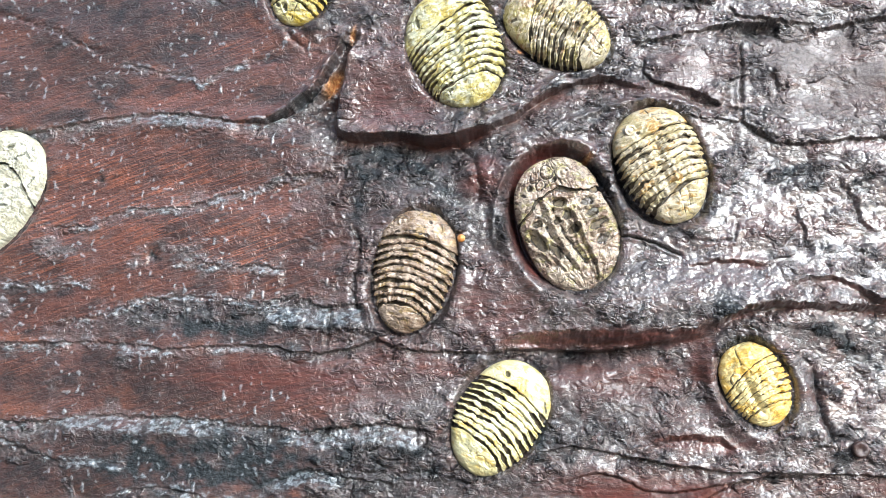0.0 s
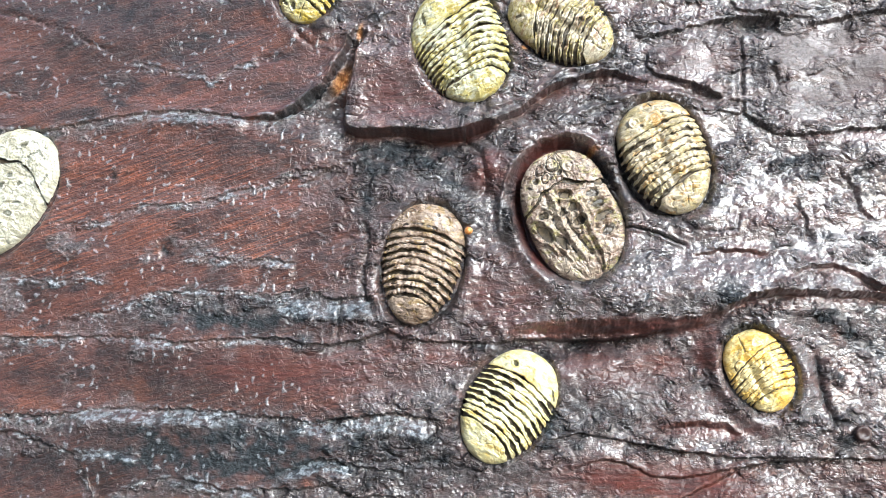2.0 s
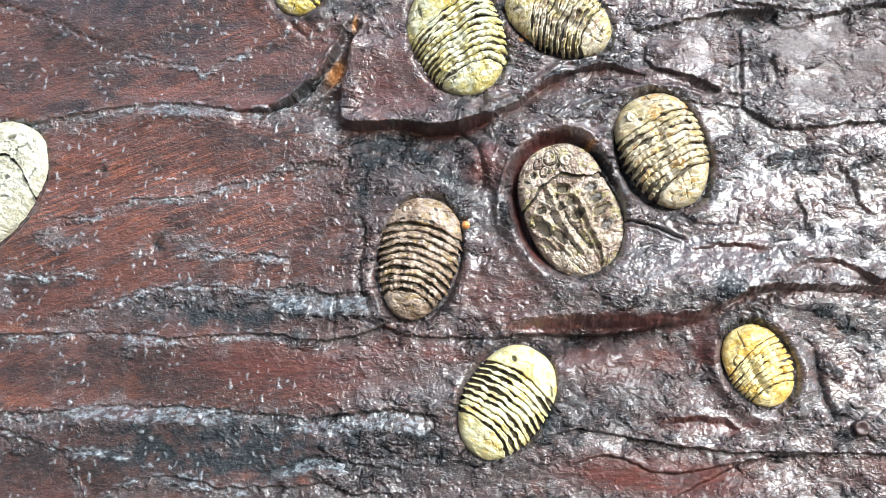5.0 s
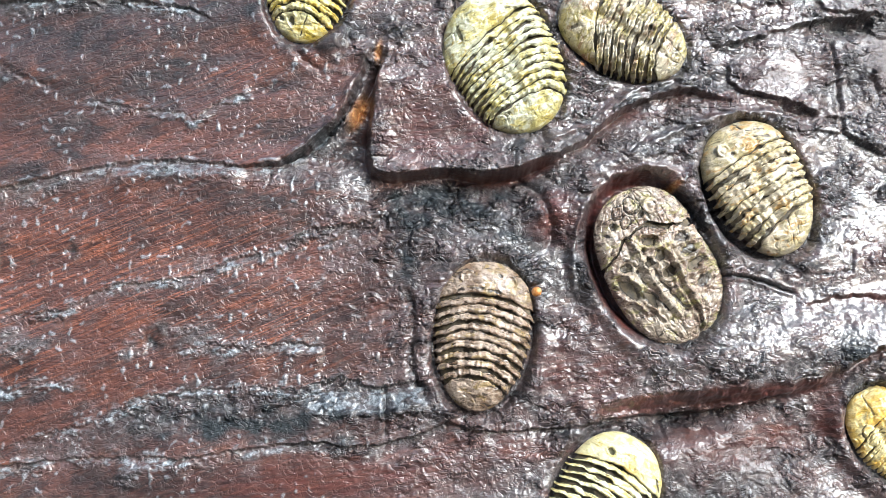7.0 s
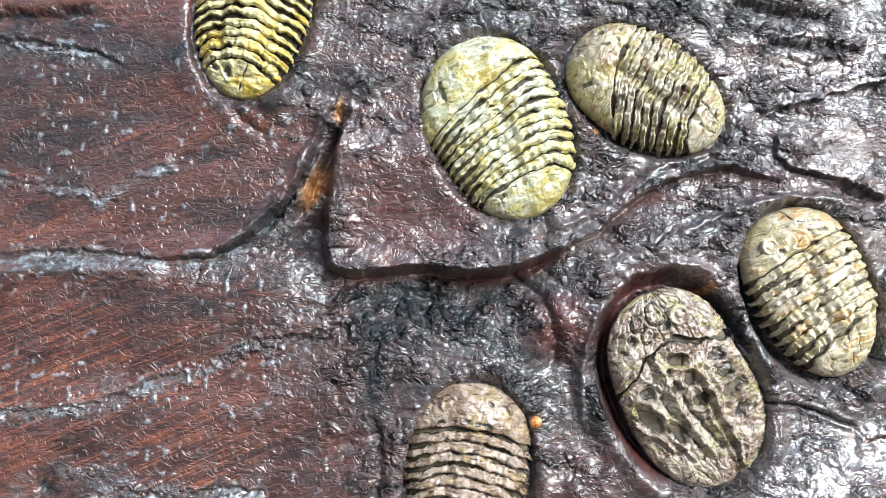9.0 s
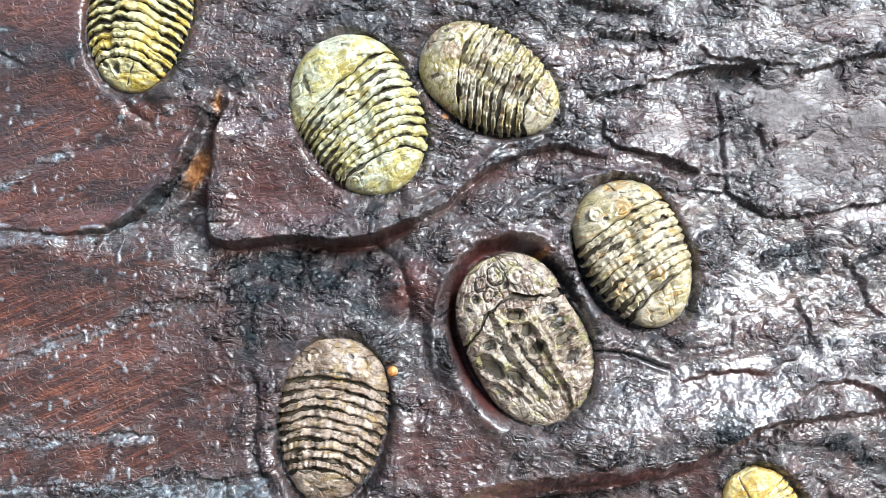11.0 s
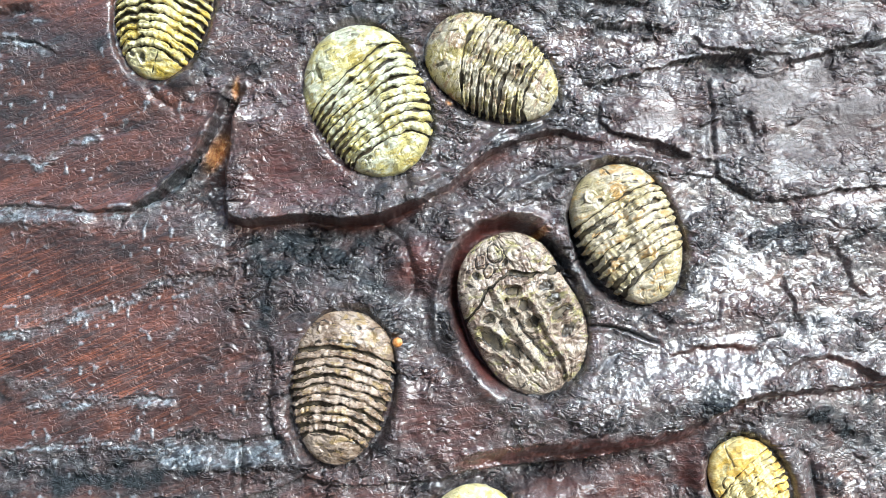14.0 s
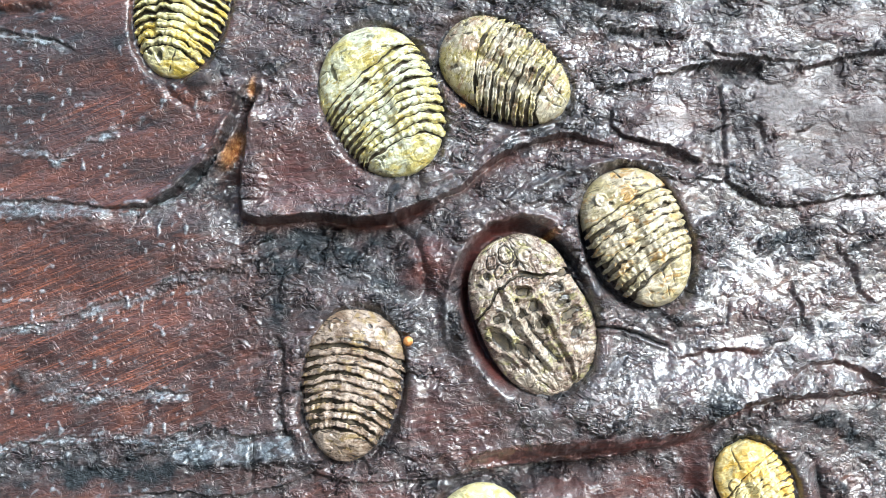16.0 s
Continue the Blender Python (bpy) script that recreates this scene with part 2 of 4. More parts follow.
# ---- the relief panel ----
def axis(lo, a, b, hi, fine, coarse):
    return np.concatenate([np.arange(lo, a, coarse), np.arange(a, b, fine), np.arange(b, hi + coarse / 2, coarse)])


STEP = 0.00063
XS = axis(-0.60, -0.436, 0.396, 0.56, STEP, 0.004)
ZS = axis(0.96, 1.070, 1.560, 1.560, STEP, 0.004)
GX, GZ = np.meshgrid(XS, ZS, indexing="ij")
# the panel's top edge falls a little towards the right
rise_at = np.clip((GZ - 1.44) / 0.12, 0, 1) ** 2
GZ = GZ + rise_at * (1.5485 - 0.055 * GX - 1.560)
H = np.zeros_like(GX)
CRUST = np.zeros_like(GX)
WASH_SHADE = np.zeros_like(GX)
OCHRE = np.zeros_like(GX)
SLICK = np.zeros_like(GX)
WINE = np.zeros_like(GX)
DULL = np.zeros_like(GX)
PALE_SHEEN = np.zeros_like(GX)
RUSTY = np.zeros_like(GX)
WARP = 0.0016 * fbm(GX * 110, GZ * 110, 3, 3)
WARP_SMALL = 0.0007 * fbm(GX * 420, GZ * 420, 2, 8)


def window(pts, margin):
    xs, zs = [p[0] for p in pts], [p[1] for p in pts]
    i0, i1 = np.searchsorted(XS, (min(xs) - margin, max(xs) + margin))
    j0, j1 = np.searchsorted(ZS, (min(zs) - margin, max(zs) + margin))
    return slice(i0, i1), slice(j0, j1)


def along(pts, win):
    """Signed distance (plus: to the left of the line's way) and the distance run along it."""
    x, z = GX[win], GZ[win]
    best, side, run = np.full(x.shape, 9.0), np.zeros(x.shape), np.zeros(x.shape)
    done = 0.0
    for (ax, az), (bx, bz) in zip(pts, pts[1:]):
        dx, dz = bx - ax, bz - az
        length = math.hypot(dx, dz)
        t = np.clip(((x - ax) * dx + (z - az) * dz) / length**2, 0, 1)
        d = np.hypot(x - ax - t * dx, z - az - t * dz)
        near = d < best
        best = np.where(near, d, best)
        side = np.where(near, np.sign(dx * (z - az) - dz * (x - ax)), side)
        run = np.where(near, done + t * length, run)
        done += length
    return best * side, run, done


def tapered(run, total, ends):
    a, b = ends
    return smooth(-1e-6, max(a, 1e-5), run) * smooth(-1e-6, max(b, 1e-5), total - run)


def ledge(pts, drop, face=0.002, up=0.02, down=0.012, ends=(0.012, 0.012), ragged=1.0, crust=0.0, wash_shade=0.0, reach=0.02, lip=0.45, red=0.0):
    """A broken layer's edge: a lip above the line, a steep face, then a hollow that comes out again below."""
    win = window(pts, 0.075)
    sd, run, total = along(pts, win)
    sd = sd + ragged * (WARP[win] + WARP_SMALL[win])
    k = tapered(run, total, ends) * (0.85 + 0.55 * perlin(run * 38, run * 0 + 100 * drop, 17))
    left = smooth(-0.09, -0.15, GX[win])
    high = lip * np.exp(-np.maximum(sd, 0) / up)
    low = -(1 - lip) * np.exp(-np.maximum(-sd - face, 0) / down)
    s = smooth(-face, 0, sd)
    H[win] += (1 - 0.4 * left) * k * drop * (low * (1 - s) + high * s) * smooth(0.075, 0.05, np.abs(sd))
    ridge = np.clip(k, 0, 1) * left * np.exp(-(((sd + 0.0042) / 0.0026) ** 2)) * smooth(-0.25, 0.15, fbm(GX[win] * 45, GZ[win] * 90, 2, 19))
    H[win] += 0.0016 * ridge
    # sky sheen painted on the ridge below the lip
    PALE_SHEEN[win] = np.maximum(PALE_SHEEN[win], 0.85 * ridge)
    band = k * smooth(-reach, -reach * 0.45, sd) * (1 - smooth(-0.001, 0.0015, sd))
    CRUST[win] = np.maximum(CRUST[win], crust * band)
    # black wash below the lip, doubling as painted shade in the hollow
    WASH_SHADE[win] = np.maximum(WASH_SHADE[win], wash_shade * 0.6 * band * (1 - 0.6 * left))
    bare_face = 1 - red * np.minimum(k, 1) * smooth(-face - 0.006, -face * 0.8, sd) * (1 - smooth(-0.0015, 0.001, sd))
    CRUST[win] *= bare_face
    WASH_SHADE[win] *= bare_face
    SLICK[win] = np.maximum(SLICK[win], 0.9 * (1 - bare_face))
    WINE[win] = np.maximum(WINE[win], 0.4 * (1 - bare_face))
    bead = np.clip(k, 0, 1) * smooth(-0.15, 0.25, perlin(run * 70, run * 0 + 31 * drop, 29)) * np.exp(-(((sd - 0.0016) / 0.0011) ** 2))
    H[win] += (0.0005 + 0.05 * drop) * bead
    SLICK[win] = np.maximum(SLICK[win], 0.8 * bead)
    # painted highlight along the bead
    PALE_SHEEN[win] = np.maximum(PALE_SHEEN[win], 0.7 * bead * left)


def shelf(pts, rise, width, fade=0.016, ends=(0.012, 0.012), smooth_by=0.6):
    """A sloping shoulder under a ledge: it comes out below the line, faces up, and dies away further down."""
    win = window(pts, 0.06)
    sd, run, total = along(pts, win)
    d = -(sd + 0.7 * WARP[win])
    k = tapered(run, total, ends) * (0.9 + 0.5 * perlin(run * 45, run * 0 + 1.7, 23))
    H[win] += k * rise * np.clip(d / width, 0, 1) * np.exp(-np.maximum(d - width, 0) / fade)
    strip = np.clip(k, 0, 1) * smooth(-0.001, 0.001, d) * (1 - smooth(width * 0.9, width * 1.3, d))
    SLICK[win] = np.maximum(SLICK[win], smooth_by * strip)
    # sky reflection on the shoulder, put into the colour
    PALE_SHEEN[win] = np.maximum(PALE_SHEEN[win], 0.5 * strip)


def bare(x, z, rx, rz, turn=0.0, amount=0.85):
    """A patch where the wine-red ground coat shows."""
    layer = np.zeros_like(GX)
    blob(x, z, rx, rz, amount, turn, 3, layer)
    layer *= np.clip(0.85 + 0.8 * zone, 0.2, 1)
    np.maximum(SLICK, 0.55 * layer, out=SLICK)
    np.maximum(WINE, 0.8 * layer, out=WINE)
    CRUST[:] *= 1 - layer
    WASH_SHADE[:] *= 1 - layer


def crack(pts, depth, width, ends=(0.006, 0.01), ragged=0.6, wash_shade=0.6):
    win = window(pts, 0.03)
    sd, run, total = along(pts, win)
    d = np.abs(sd + ragged * (WARP[win] + WARP_SMALL[win]))
    k = tapered(run, total, ends)
    g = np.exp(-((d / width) ** 2))
    H[win] -= k * depth * g
    H[win] += k * depth * 0.25 * np.exp(-(((d - 2.6 * width) / (1.5 * width)) ** 2))
    WASH_SHADE[win] = np.maximum(WASH_SHADE[win], wash_shade * k * g)


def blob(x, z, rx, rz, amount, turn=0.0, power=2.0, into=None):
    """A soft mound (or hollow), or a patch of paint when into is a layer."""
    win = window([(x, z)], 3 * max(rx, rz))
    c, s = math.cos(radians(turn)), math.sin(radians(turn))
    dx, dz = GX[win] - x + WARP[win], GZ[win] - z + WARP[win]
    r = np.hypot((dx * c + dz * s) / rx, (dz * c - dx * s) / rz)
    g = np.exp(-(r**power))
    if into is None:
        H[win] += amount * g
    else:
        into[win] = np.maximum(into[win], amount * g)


def bed(x, z, length, width, turn, moat=0.004, moat_w=0.004, rim=0.002, rim_w=0.010, floor=-0.004, lean=(0, 0)):
    """The hollow that a fossil sits in: a lowered floor, a groove round it and a swollen rim; lean shifts the groove."""
    win = window([(x, z)], length * 0.5 + 0.05)
    c, s = math.cos(radians(turn)), math.sin(radians(turn))
    dx, dz = GX[win] - x, GZ[win] - z
    u, v = dx * c - dz * s, dx * s + dz * c
    r = np.hypot(u / (width / 2), v / (length / 2))
    d = (r - 1) * (width + length) / 4 + 0.6 * WARP[win]
    towards = (u * lean[0] + v * lean[1]) / (np.hypot(u, v) + 1e-6)
    k = np.clip(1 + towards, 0.15, 2.0)
    inside = 1 - smooth(-0.004, 0.0015, d)
    H[win] = H[win] * (1 - 0.8 * inside) + floor * inside
    H[win] -= moat * k * np.exp(-(((d - 0.3 * moat_w * k) / (moat_w * k)) ** 2)) * (1 - inside)
    H[win] += rim * np.exp(-(((d - 2.0 * moat_w * k - 0.4 * rim_w) / rim_w) ** 2))
    # contact shade painted along the groove
    WASH_SHADE[win] = np.maximum(WASH_SHADE[win], 0.7 * np.exp(-((d / (0.8 * moat_w * k)) ** 2)))


# broad swell of the sculpted surface
H += 0.0035 * fbm(GX * 7, GZ * 16, 2, 21)
H += 0.004 * smooth(0.0, 0.25, GX) * perlin(GX * 14, GZ * 14, 5)

# crusted areas and black paint; patches under the flake also paint in its shade
zone = fbm(GX * 18, GZ * 26, 4, 31)
CRUST = np.maximum(CRUST, np.clip(smooth(-0.13, -0.02, GX + 0.035 * zone) * (0.75 + 0.35 * zone), 0, 1))
CRUST = np.maximum(CRUST, 0.7 * smooth(0.40, 0.8, zone) * smooth(1.52, 1.30, GZ))
blob(-0.052, 1.362, 0.045, 0.018, 1.0, -12, 2.5, WASH_SHADE)
blob(-0.005, 1.365, 0.05, 0.016, 0.9, 8, 2.5, WASH_SHADE)
blob(-0.083, 1.405, 0.012, 0.03, 1.0, -20, 2.5, WASH_SHADE)
blob(-0.070, 1.330, 0.028, 0.03, 0.75, 0, 2.5, WASH_SHADE)
blob(0.052, 1.330, 0.016, 0.045, 0.6, 0, 2.5, WASH_SHADE)
blob(0.025, 1.352, 0.045, 0.034, 0.85, 0, 2.5, WASH_SHADE)
blob(0.02, 1.305, 0.02, 0.04, 0.5, 0, 2.5, WASH_SHADE)
blob(0.030, 1.250, 0.030, 0.026, 0.5, 0, 2.5, WASH_SHADE)
blob(-0.040, 1.236, 0.035, 0.014, 0.6, 0, 2.5, WASH_SHADE)
blob(-0.215, 1.480, 0.05, 0.010, 0.65, -3, 2.5, WASH_SHADE)
blob(-0.180, 1.510, 0.06, 0.016, 0.7, -5, 2.5, WASH_SHADE)
blob(0.12, 1.180, 0.05, 0.024, 0.55, 0, 2.5, WASH_SHADE)
blob(0.125, 1.41, 0.05, 0.013, 0.6, 10, 2.5, WASH_SHADE)
blob(0.05, 1.525, 0.14, 0.020, 0.6, 0, 2.5, WASH_SHADE)
blob(-0.20, 1.190, 0.09, 0.010, 0.6, 0, 2.5, WASH_SHADE)
blob(-0.17, 1.128, 0.17, 0.032, 1.0, 1, 3, WASH_SHADE)
blob(-0.24, 1.192, 0.07, 0.011, 0.7, 0, 2.5, WASH_SHADE)
blob(-0.02, 1.128, 0.06, 0.03, 0.8, 0, 2.5, WASH_SHADE)
blob(-0.16, 1.236, 0.12, 0.017, 0.9, 2, 3, WASH_SHADE)
blob(-0.33, 1.11, 0.05, 0.022, 0.7, 0, 2.5, WASH_SHADE)
blob(-0.30, 1.470, 0.11, 0.030, 0.45, -4, 2.5, WASH_SHADE)
blob(-0.30, 1.185, 0.12, 0.022, 0.4, 0, 2.5, WASH_SHADE)

blob(-0.25, 1.187, 0.17, 0.022, 0.6, 0, 3, WASH_SHADE)
blob(-0.28, 1.500, 0.13, 0.042, 0.6, 0, 3, WASH_SHADE)
blob(-0.06, 1.125, 0.16, 0.030, 0.7, 0, 3, WASH_SHADE)
dark = fbm(GX * 13, GZ * 34, 4, 37)
WASH_SHADE = np.maximum(WASH_SHADE, 0.6 * smooth(0.10, 0.55, dark) * smooth(0.02, -0.06, GX))
WASH_SHADE = np.maximum(WASH_SHADE, 0.75 * smooth(0.18, 0.6, fbm(GX * 22, GZ * 24, 4, 39)) * smooth(-0.06, 0.02, GX))

# warmer brushed ground coat
for spot in ((-0.27, 1.335, 0.11, 0.050, 4, 1.0), (-0.16, 1.300, 0.05, 0.030, 6, 1.0), (-0.34, 1.280, 0.06, 0.02, 0, 0.8), (-0.17, 1.465, 0.03, 0.008, 8, 0.9), (-0.37, 1.195, 0.04, 0.008, 0, 0.7), (-0.12, 1.190, 0.05, 0.010, 0, 0.3)):
    blob(*spot[:4], spot[5], spot[4], 3, RUSTY)
WASH_SHADE *= 1 - 0.75 * RUSTY

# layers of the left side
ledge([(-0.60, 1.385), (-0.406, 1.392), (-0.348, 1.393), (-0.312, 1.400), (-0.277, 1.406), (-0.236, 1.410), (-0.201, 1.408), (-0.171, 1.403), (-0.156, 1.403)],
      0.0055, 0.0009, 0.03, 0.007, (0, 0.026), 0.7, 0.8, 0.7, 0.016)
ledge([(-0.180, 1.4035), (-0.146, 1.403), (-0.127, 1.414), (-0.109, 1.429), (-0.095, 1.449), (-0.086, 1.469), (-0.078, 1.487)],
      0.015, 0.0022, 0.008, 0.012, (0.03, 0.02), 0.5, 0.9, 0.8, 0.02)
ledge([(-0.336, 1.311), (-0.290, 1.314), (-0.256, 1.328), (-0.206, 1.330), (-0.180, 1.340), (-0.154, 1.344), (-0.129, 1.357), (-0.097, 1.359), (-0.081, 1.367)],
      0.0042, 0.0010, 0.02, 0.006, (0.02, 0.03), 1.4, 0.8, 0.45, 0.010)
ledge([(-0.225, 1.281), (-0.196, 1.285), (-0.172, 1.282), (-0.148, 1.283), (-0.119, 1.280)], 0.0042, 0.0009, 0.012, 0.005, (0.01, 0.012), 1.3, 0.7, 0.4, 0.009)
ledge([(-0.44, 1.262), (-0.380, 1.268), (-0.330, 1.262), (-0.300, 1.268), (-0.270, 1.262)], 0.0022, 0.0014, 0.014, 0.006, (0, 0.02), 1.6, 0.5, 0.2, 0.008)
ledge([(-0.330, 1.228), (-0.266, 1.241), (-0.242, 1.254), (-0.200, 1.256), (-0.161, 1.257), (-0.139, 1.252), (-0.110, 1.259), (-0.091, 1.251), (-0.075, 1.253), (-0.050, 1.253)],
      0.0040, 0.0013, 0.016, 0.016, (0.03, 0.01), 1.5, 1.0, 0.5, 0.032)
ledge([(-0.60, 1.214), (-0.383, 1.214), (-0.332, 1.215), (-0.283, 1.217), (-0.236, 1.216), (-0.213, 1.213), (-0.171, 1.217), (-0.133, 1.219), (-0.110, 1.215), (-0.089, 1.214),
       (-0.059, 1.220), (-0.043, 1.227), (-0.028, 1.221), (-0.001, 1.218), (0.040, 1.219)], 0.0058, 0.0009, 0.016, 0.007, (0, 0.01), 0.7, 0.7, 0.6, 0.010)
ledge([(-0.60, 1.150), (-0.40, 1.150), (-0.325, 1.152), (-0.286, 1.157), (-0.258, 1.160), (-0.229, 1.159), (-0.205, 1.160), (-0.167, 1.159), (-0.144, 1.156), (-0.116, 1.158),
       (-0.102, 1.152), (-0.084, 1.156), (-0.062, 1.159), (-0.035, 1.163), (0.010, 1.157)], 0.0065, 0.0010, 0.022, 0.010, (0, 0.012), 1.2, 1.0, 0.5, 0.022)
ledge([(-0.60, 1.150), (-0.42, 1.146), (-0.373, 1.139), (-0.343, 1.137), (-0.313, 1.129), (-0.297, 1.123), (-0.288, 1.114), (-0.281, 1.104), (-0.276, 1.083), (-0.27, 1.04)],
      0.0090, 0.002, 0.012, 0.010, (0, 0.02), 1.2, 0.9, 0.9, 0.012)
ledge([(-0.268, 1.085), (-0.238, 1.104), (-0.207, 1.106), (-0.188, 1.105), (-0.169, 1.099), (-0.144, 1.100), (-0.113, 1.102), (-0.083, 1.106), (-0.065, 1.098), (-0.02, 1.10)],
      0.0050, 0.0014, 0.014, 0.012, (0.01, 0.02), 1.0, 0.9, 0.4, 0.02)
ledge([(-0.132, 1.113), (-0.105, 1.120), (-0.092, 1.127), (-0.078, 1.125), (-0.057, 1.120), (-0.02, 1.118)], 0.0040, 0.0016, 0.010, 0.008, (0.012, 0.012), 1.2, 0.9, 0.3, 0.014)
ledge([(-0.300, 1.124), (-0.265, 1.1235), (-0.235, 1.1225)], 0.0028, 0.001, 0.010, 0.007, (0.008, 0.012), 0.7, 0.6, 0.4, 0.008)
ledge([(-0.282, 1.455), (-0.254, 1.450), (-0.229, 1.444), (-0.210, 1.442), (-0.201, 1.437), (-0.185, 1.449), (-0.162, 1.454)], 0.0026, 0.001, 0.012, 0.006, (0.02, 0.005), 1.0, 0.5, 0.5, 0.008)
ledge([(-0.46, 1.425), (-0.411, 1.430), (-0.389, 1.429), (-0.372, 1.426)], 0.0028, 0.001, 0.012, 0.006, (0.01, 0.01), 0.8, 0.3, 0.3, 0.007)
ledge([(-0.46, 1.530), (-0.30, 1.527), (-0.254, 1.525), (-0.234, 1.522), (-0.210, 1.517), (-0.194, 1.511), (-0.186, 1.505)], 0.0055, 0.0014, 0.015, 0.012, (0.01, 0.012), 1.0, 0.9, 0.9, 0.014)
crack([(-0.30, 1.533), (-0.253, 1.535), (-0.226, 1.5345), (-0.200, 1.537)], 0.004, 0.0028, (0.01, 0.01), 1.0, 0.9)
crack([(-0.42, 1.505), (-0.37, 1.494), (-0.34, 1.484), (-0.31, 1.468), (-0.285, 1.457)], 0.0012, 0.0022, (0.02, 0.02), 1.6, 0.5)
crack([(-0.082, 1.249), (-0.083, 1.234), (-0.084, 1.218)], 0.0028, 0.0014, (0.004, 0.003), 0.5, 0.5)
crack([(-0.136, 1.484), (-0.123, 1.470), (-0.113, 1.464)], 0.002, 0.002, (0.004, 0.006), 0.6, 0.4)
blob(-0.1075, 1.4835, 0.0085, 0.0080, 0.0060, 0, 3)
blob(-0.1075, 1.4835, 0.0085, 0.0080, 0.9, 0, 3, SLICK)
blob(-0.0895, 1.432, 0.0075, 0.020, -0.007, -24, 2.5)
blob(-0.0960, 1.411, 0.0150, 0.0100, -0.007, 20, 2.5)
# black paint plus painted-in shade, in the cleft and under the flake
blob(-0.0930, 1.414, 0.0150, 0.022, 1.0, -24, 3, WASH_SHADE)
blob(-0.045, 1.374, 0.055, 0.013, 1.0, 2, 3, WASH_SHADE)
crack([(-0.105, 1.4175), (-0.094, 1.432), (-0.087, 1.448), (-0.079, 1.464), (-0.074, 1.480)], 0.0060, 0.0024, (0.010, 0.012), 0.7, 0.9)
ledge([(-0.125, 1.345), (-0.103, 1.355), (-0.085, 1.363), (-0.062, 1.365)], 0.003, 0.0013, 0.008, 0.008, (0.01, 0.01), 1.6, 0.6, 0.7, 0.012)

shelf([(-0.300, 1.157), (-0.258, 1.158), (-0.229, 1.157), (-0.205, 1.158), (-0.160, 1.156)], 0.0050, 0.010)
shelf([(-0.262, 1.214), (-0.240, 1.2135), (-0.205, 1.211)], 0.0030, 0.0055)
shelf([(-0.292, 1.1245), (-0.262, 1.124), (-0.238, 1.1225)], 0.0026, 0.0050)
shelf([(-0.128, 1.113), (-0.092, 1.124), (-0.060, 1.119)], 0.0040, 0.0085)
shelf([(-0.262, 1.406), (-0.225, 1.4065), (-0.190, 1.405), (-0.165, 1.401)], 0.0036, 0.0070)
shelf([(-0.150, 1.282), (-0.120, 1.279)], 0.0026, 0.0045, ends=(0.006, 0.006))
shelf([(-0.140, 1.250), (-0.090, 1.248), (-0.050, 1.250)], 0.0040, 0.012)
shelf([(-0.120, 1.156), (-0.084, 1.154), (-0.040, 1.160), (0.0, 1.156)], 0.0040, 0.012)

blob(-0.035, 1.376, 0.050, 0.012, -0.007, 3)

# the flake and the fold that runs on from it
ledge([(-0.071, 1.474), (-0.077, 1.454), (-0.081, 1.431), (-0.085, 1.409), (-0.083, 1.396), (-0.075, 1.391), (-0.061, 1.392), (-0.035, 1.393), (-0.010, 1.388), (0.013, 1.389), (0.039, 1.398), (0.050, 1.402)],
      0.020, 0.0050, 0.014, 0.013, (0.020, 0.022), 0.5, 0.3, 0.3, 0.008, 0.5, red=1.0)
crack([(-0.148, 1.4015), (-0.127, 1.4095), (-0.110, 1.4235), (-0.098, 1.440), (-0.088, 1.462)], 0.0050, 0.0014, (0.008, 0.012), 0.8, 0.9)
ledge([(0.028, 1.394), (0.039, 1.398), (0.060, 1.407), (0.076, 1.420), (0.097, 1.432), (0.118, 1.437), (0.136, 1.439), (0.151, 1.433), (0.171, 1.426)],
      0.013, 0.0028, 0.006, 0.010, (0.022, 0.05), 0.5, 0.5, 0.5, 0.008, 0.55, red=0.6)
# rounded rims that run beside the fold and over the cream fossil
for rim in ([(0.030, 1.407), (0.045, 1.410), (0.062, 1.416), (0.080, 1.429), (0.100, 1.440), (0.125, 1.446), (0.150, 1.446)],
            [(0.098, 1.398), (0.118, 1.408), (0.140, 1.415), (0.165, 1.420), (0.190, 1.416), (0.212, 1.408)],
            [(0.045, 1.300), (0.046, 1.335), (0.056, 1.362), (0.075, 1.380), (0.100, 1.386), (0.125, 1.381)]):
    crack(rim, -0.0030, 0.0022, (0.012, 0.012), 0.6, 0.0)
    win = window(rim, 0.02)
    away, run, total = along(rim, win)
    SLICK[win] = np.maximum(SLICK[win], 0.85 * np.exp(-((away / 0.0035) ** 2)))
crack([(0.018, 1.428), (0.028, 1.416), (0.036, 1.402)], 0.004, 0.0035, (0.008, 0.006), 0.4, 0.5)
crack([(0.010, 1.389), (0.028, 1.372), (0.034, 1.350), (0.030, 1.330)], 0.0035, 0.0026, (0.008, 0.012), 0.6, 0.8)
blob(0.036, 1.360, 0.016, 0.013, 0.007)
crack([(-0.065, 1.316), (-0.061, 1.293), (-0.065, 1.268), (-0.061, 1.250), (-0.052, 1.239)], 0.003, 0.0025, (0.008, 0.008), 1.0, 0.6)
blob(-0.03, 1.440, 0.03, 0.028, 0.003)

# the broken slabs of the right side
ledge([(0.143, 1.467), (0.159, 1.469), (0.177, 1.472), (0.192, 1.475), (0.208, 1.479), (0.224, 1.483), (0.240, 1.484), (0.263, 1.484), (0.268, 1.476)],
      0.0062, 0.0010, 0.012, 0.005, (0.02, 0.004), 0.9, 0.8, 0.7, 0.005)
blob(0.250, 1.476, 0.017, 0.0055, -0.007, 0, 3)
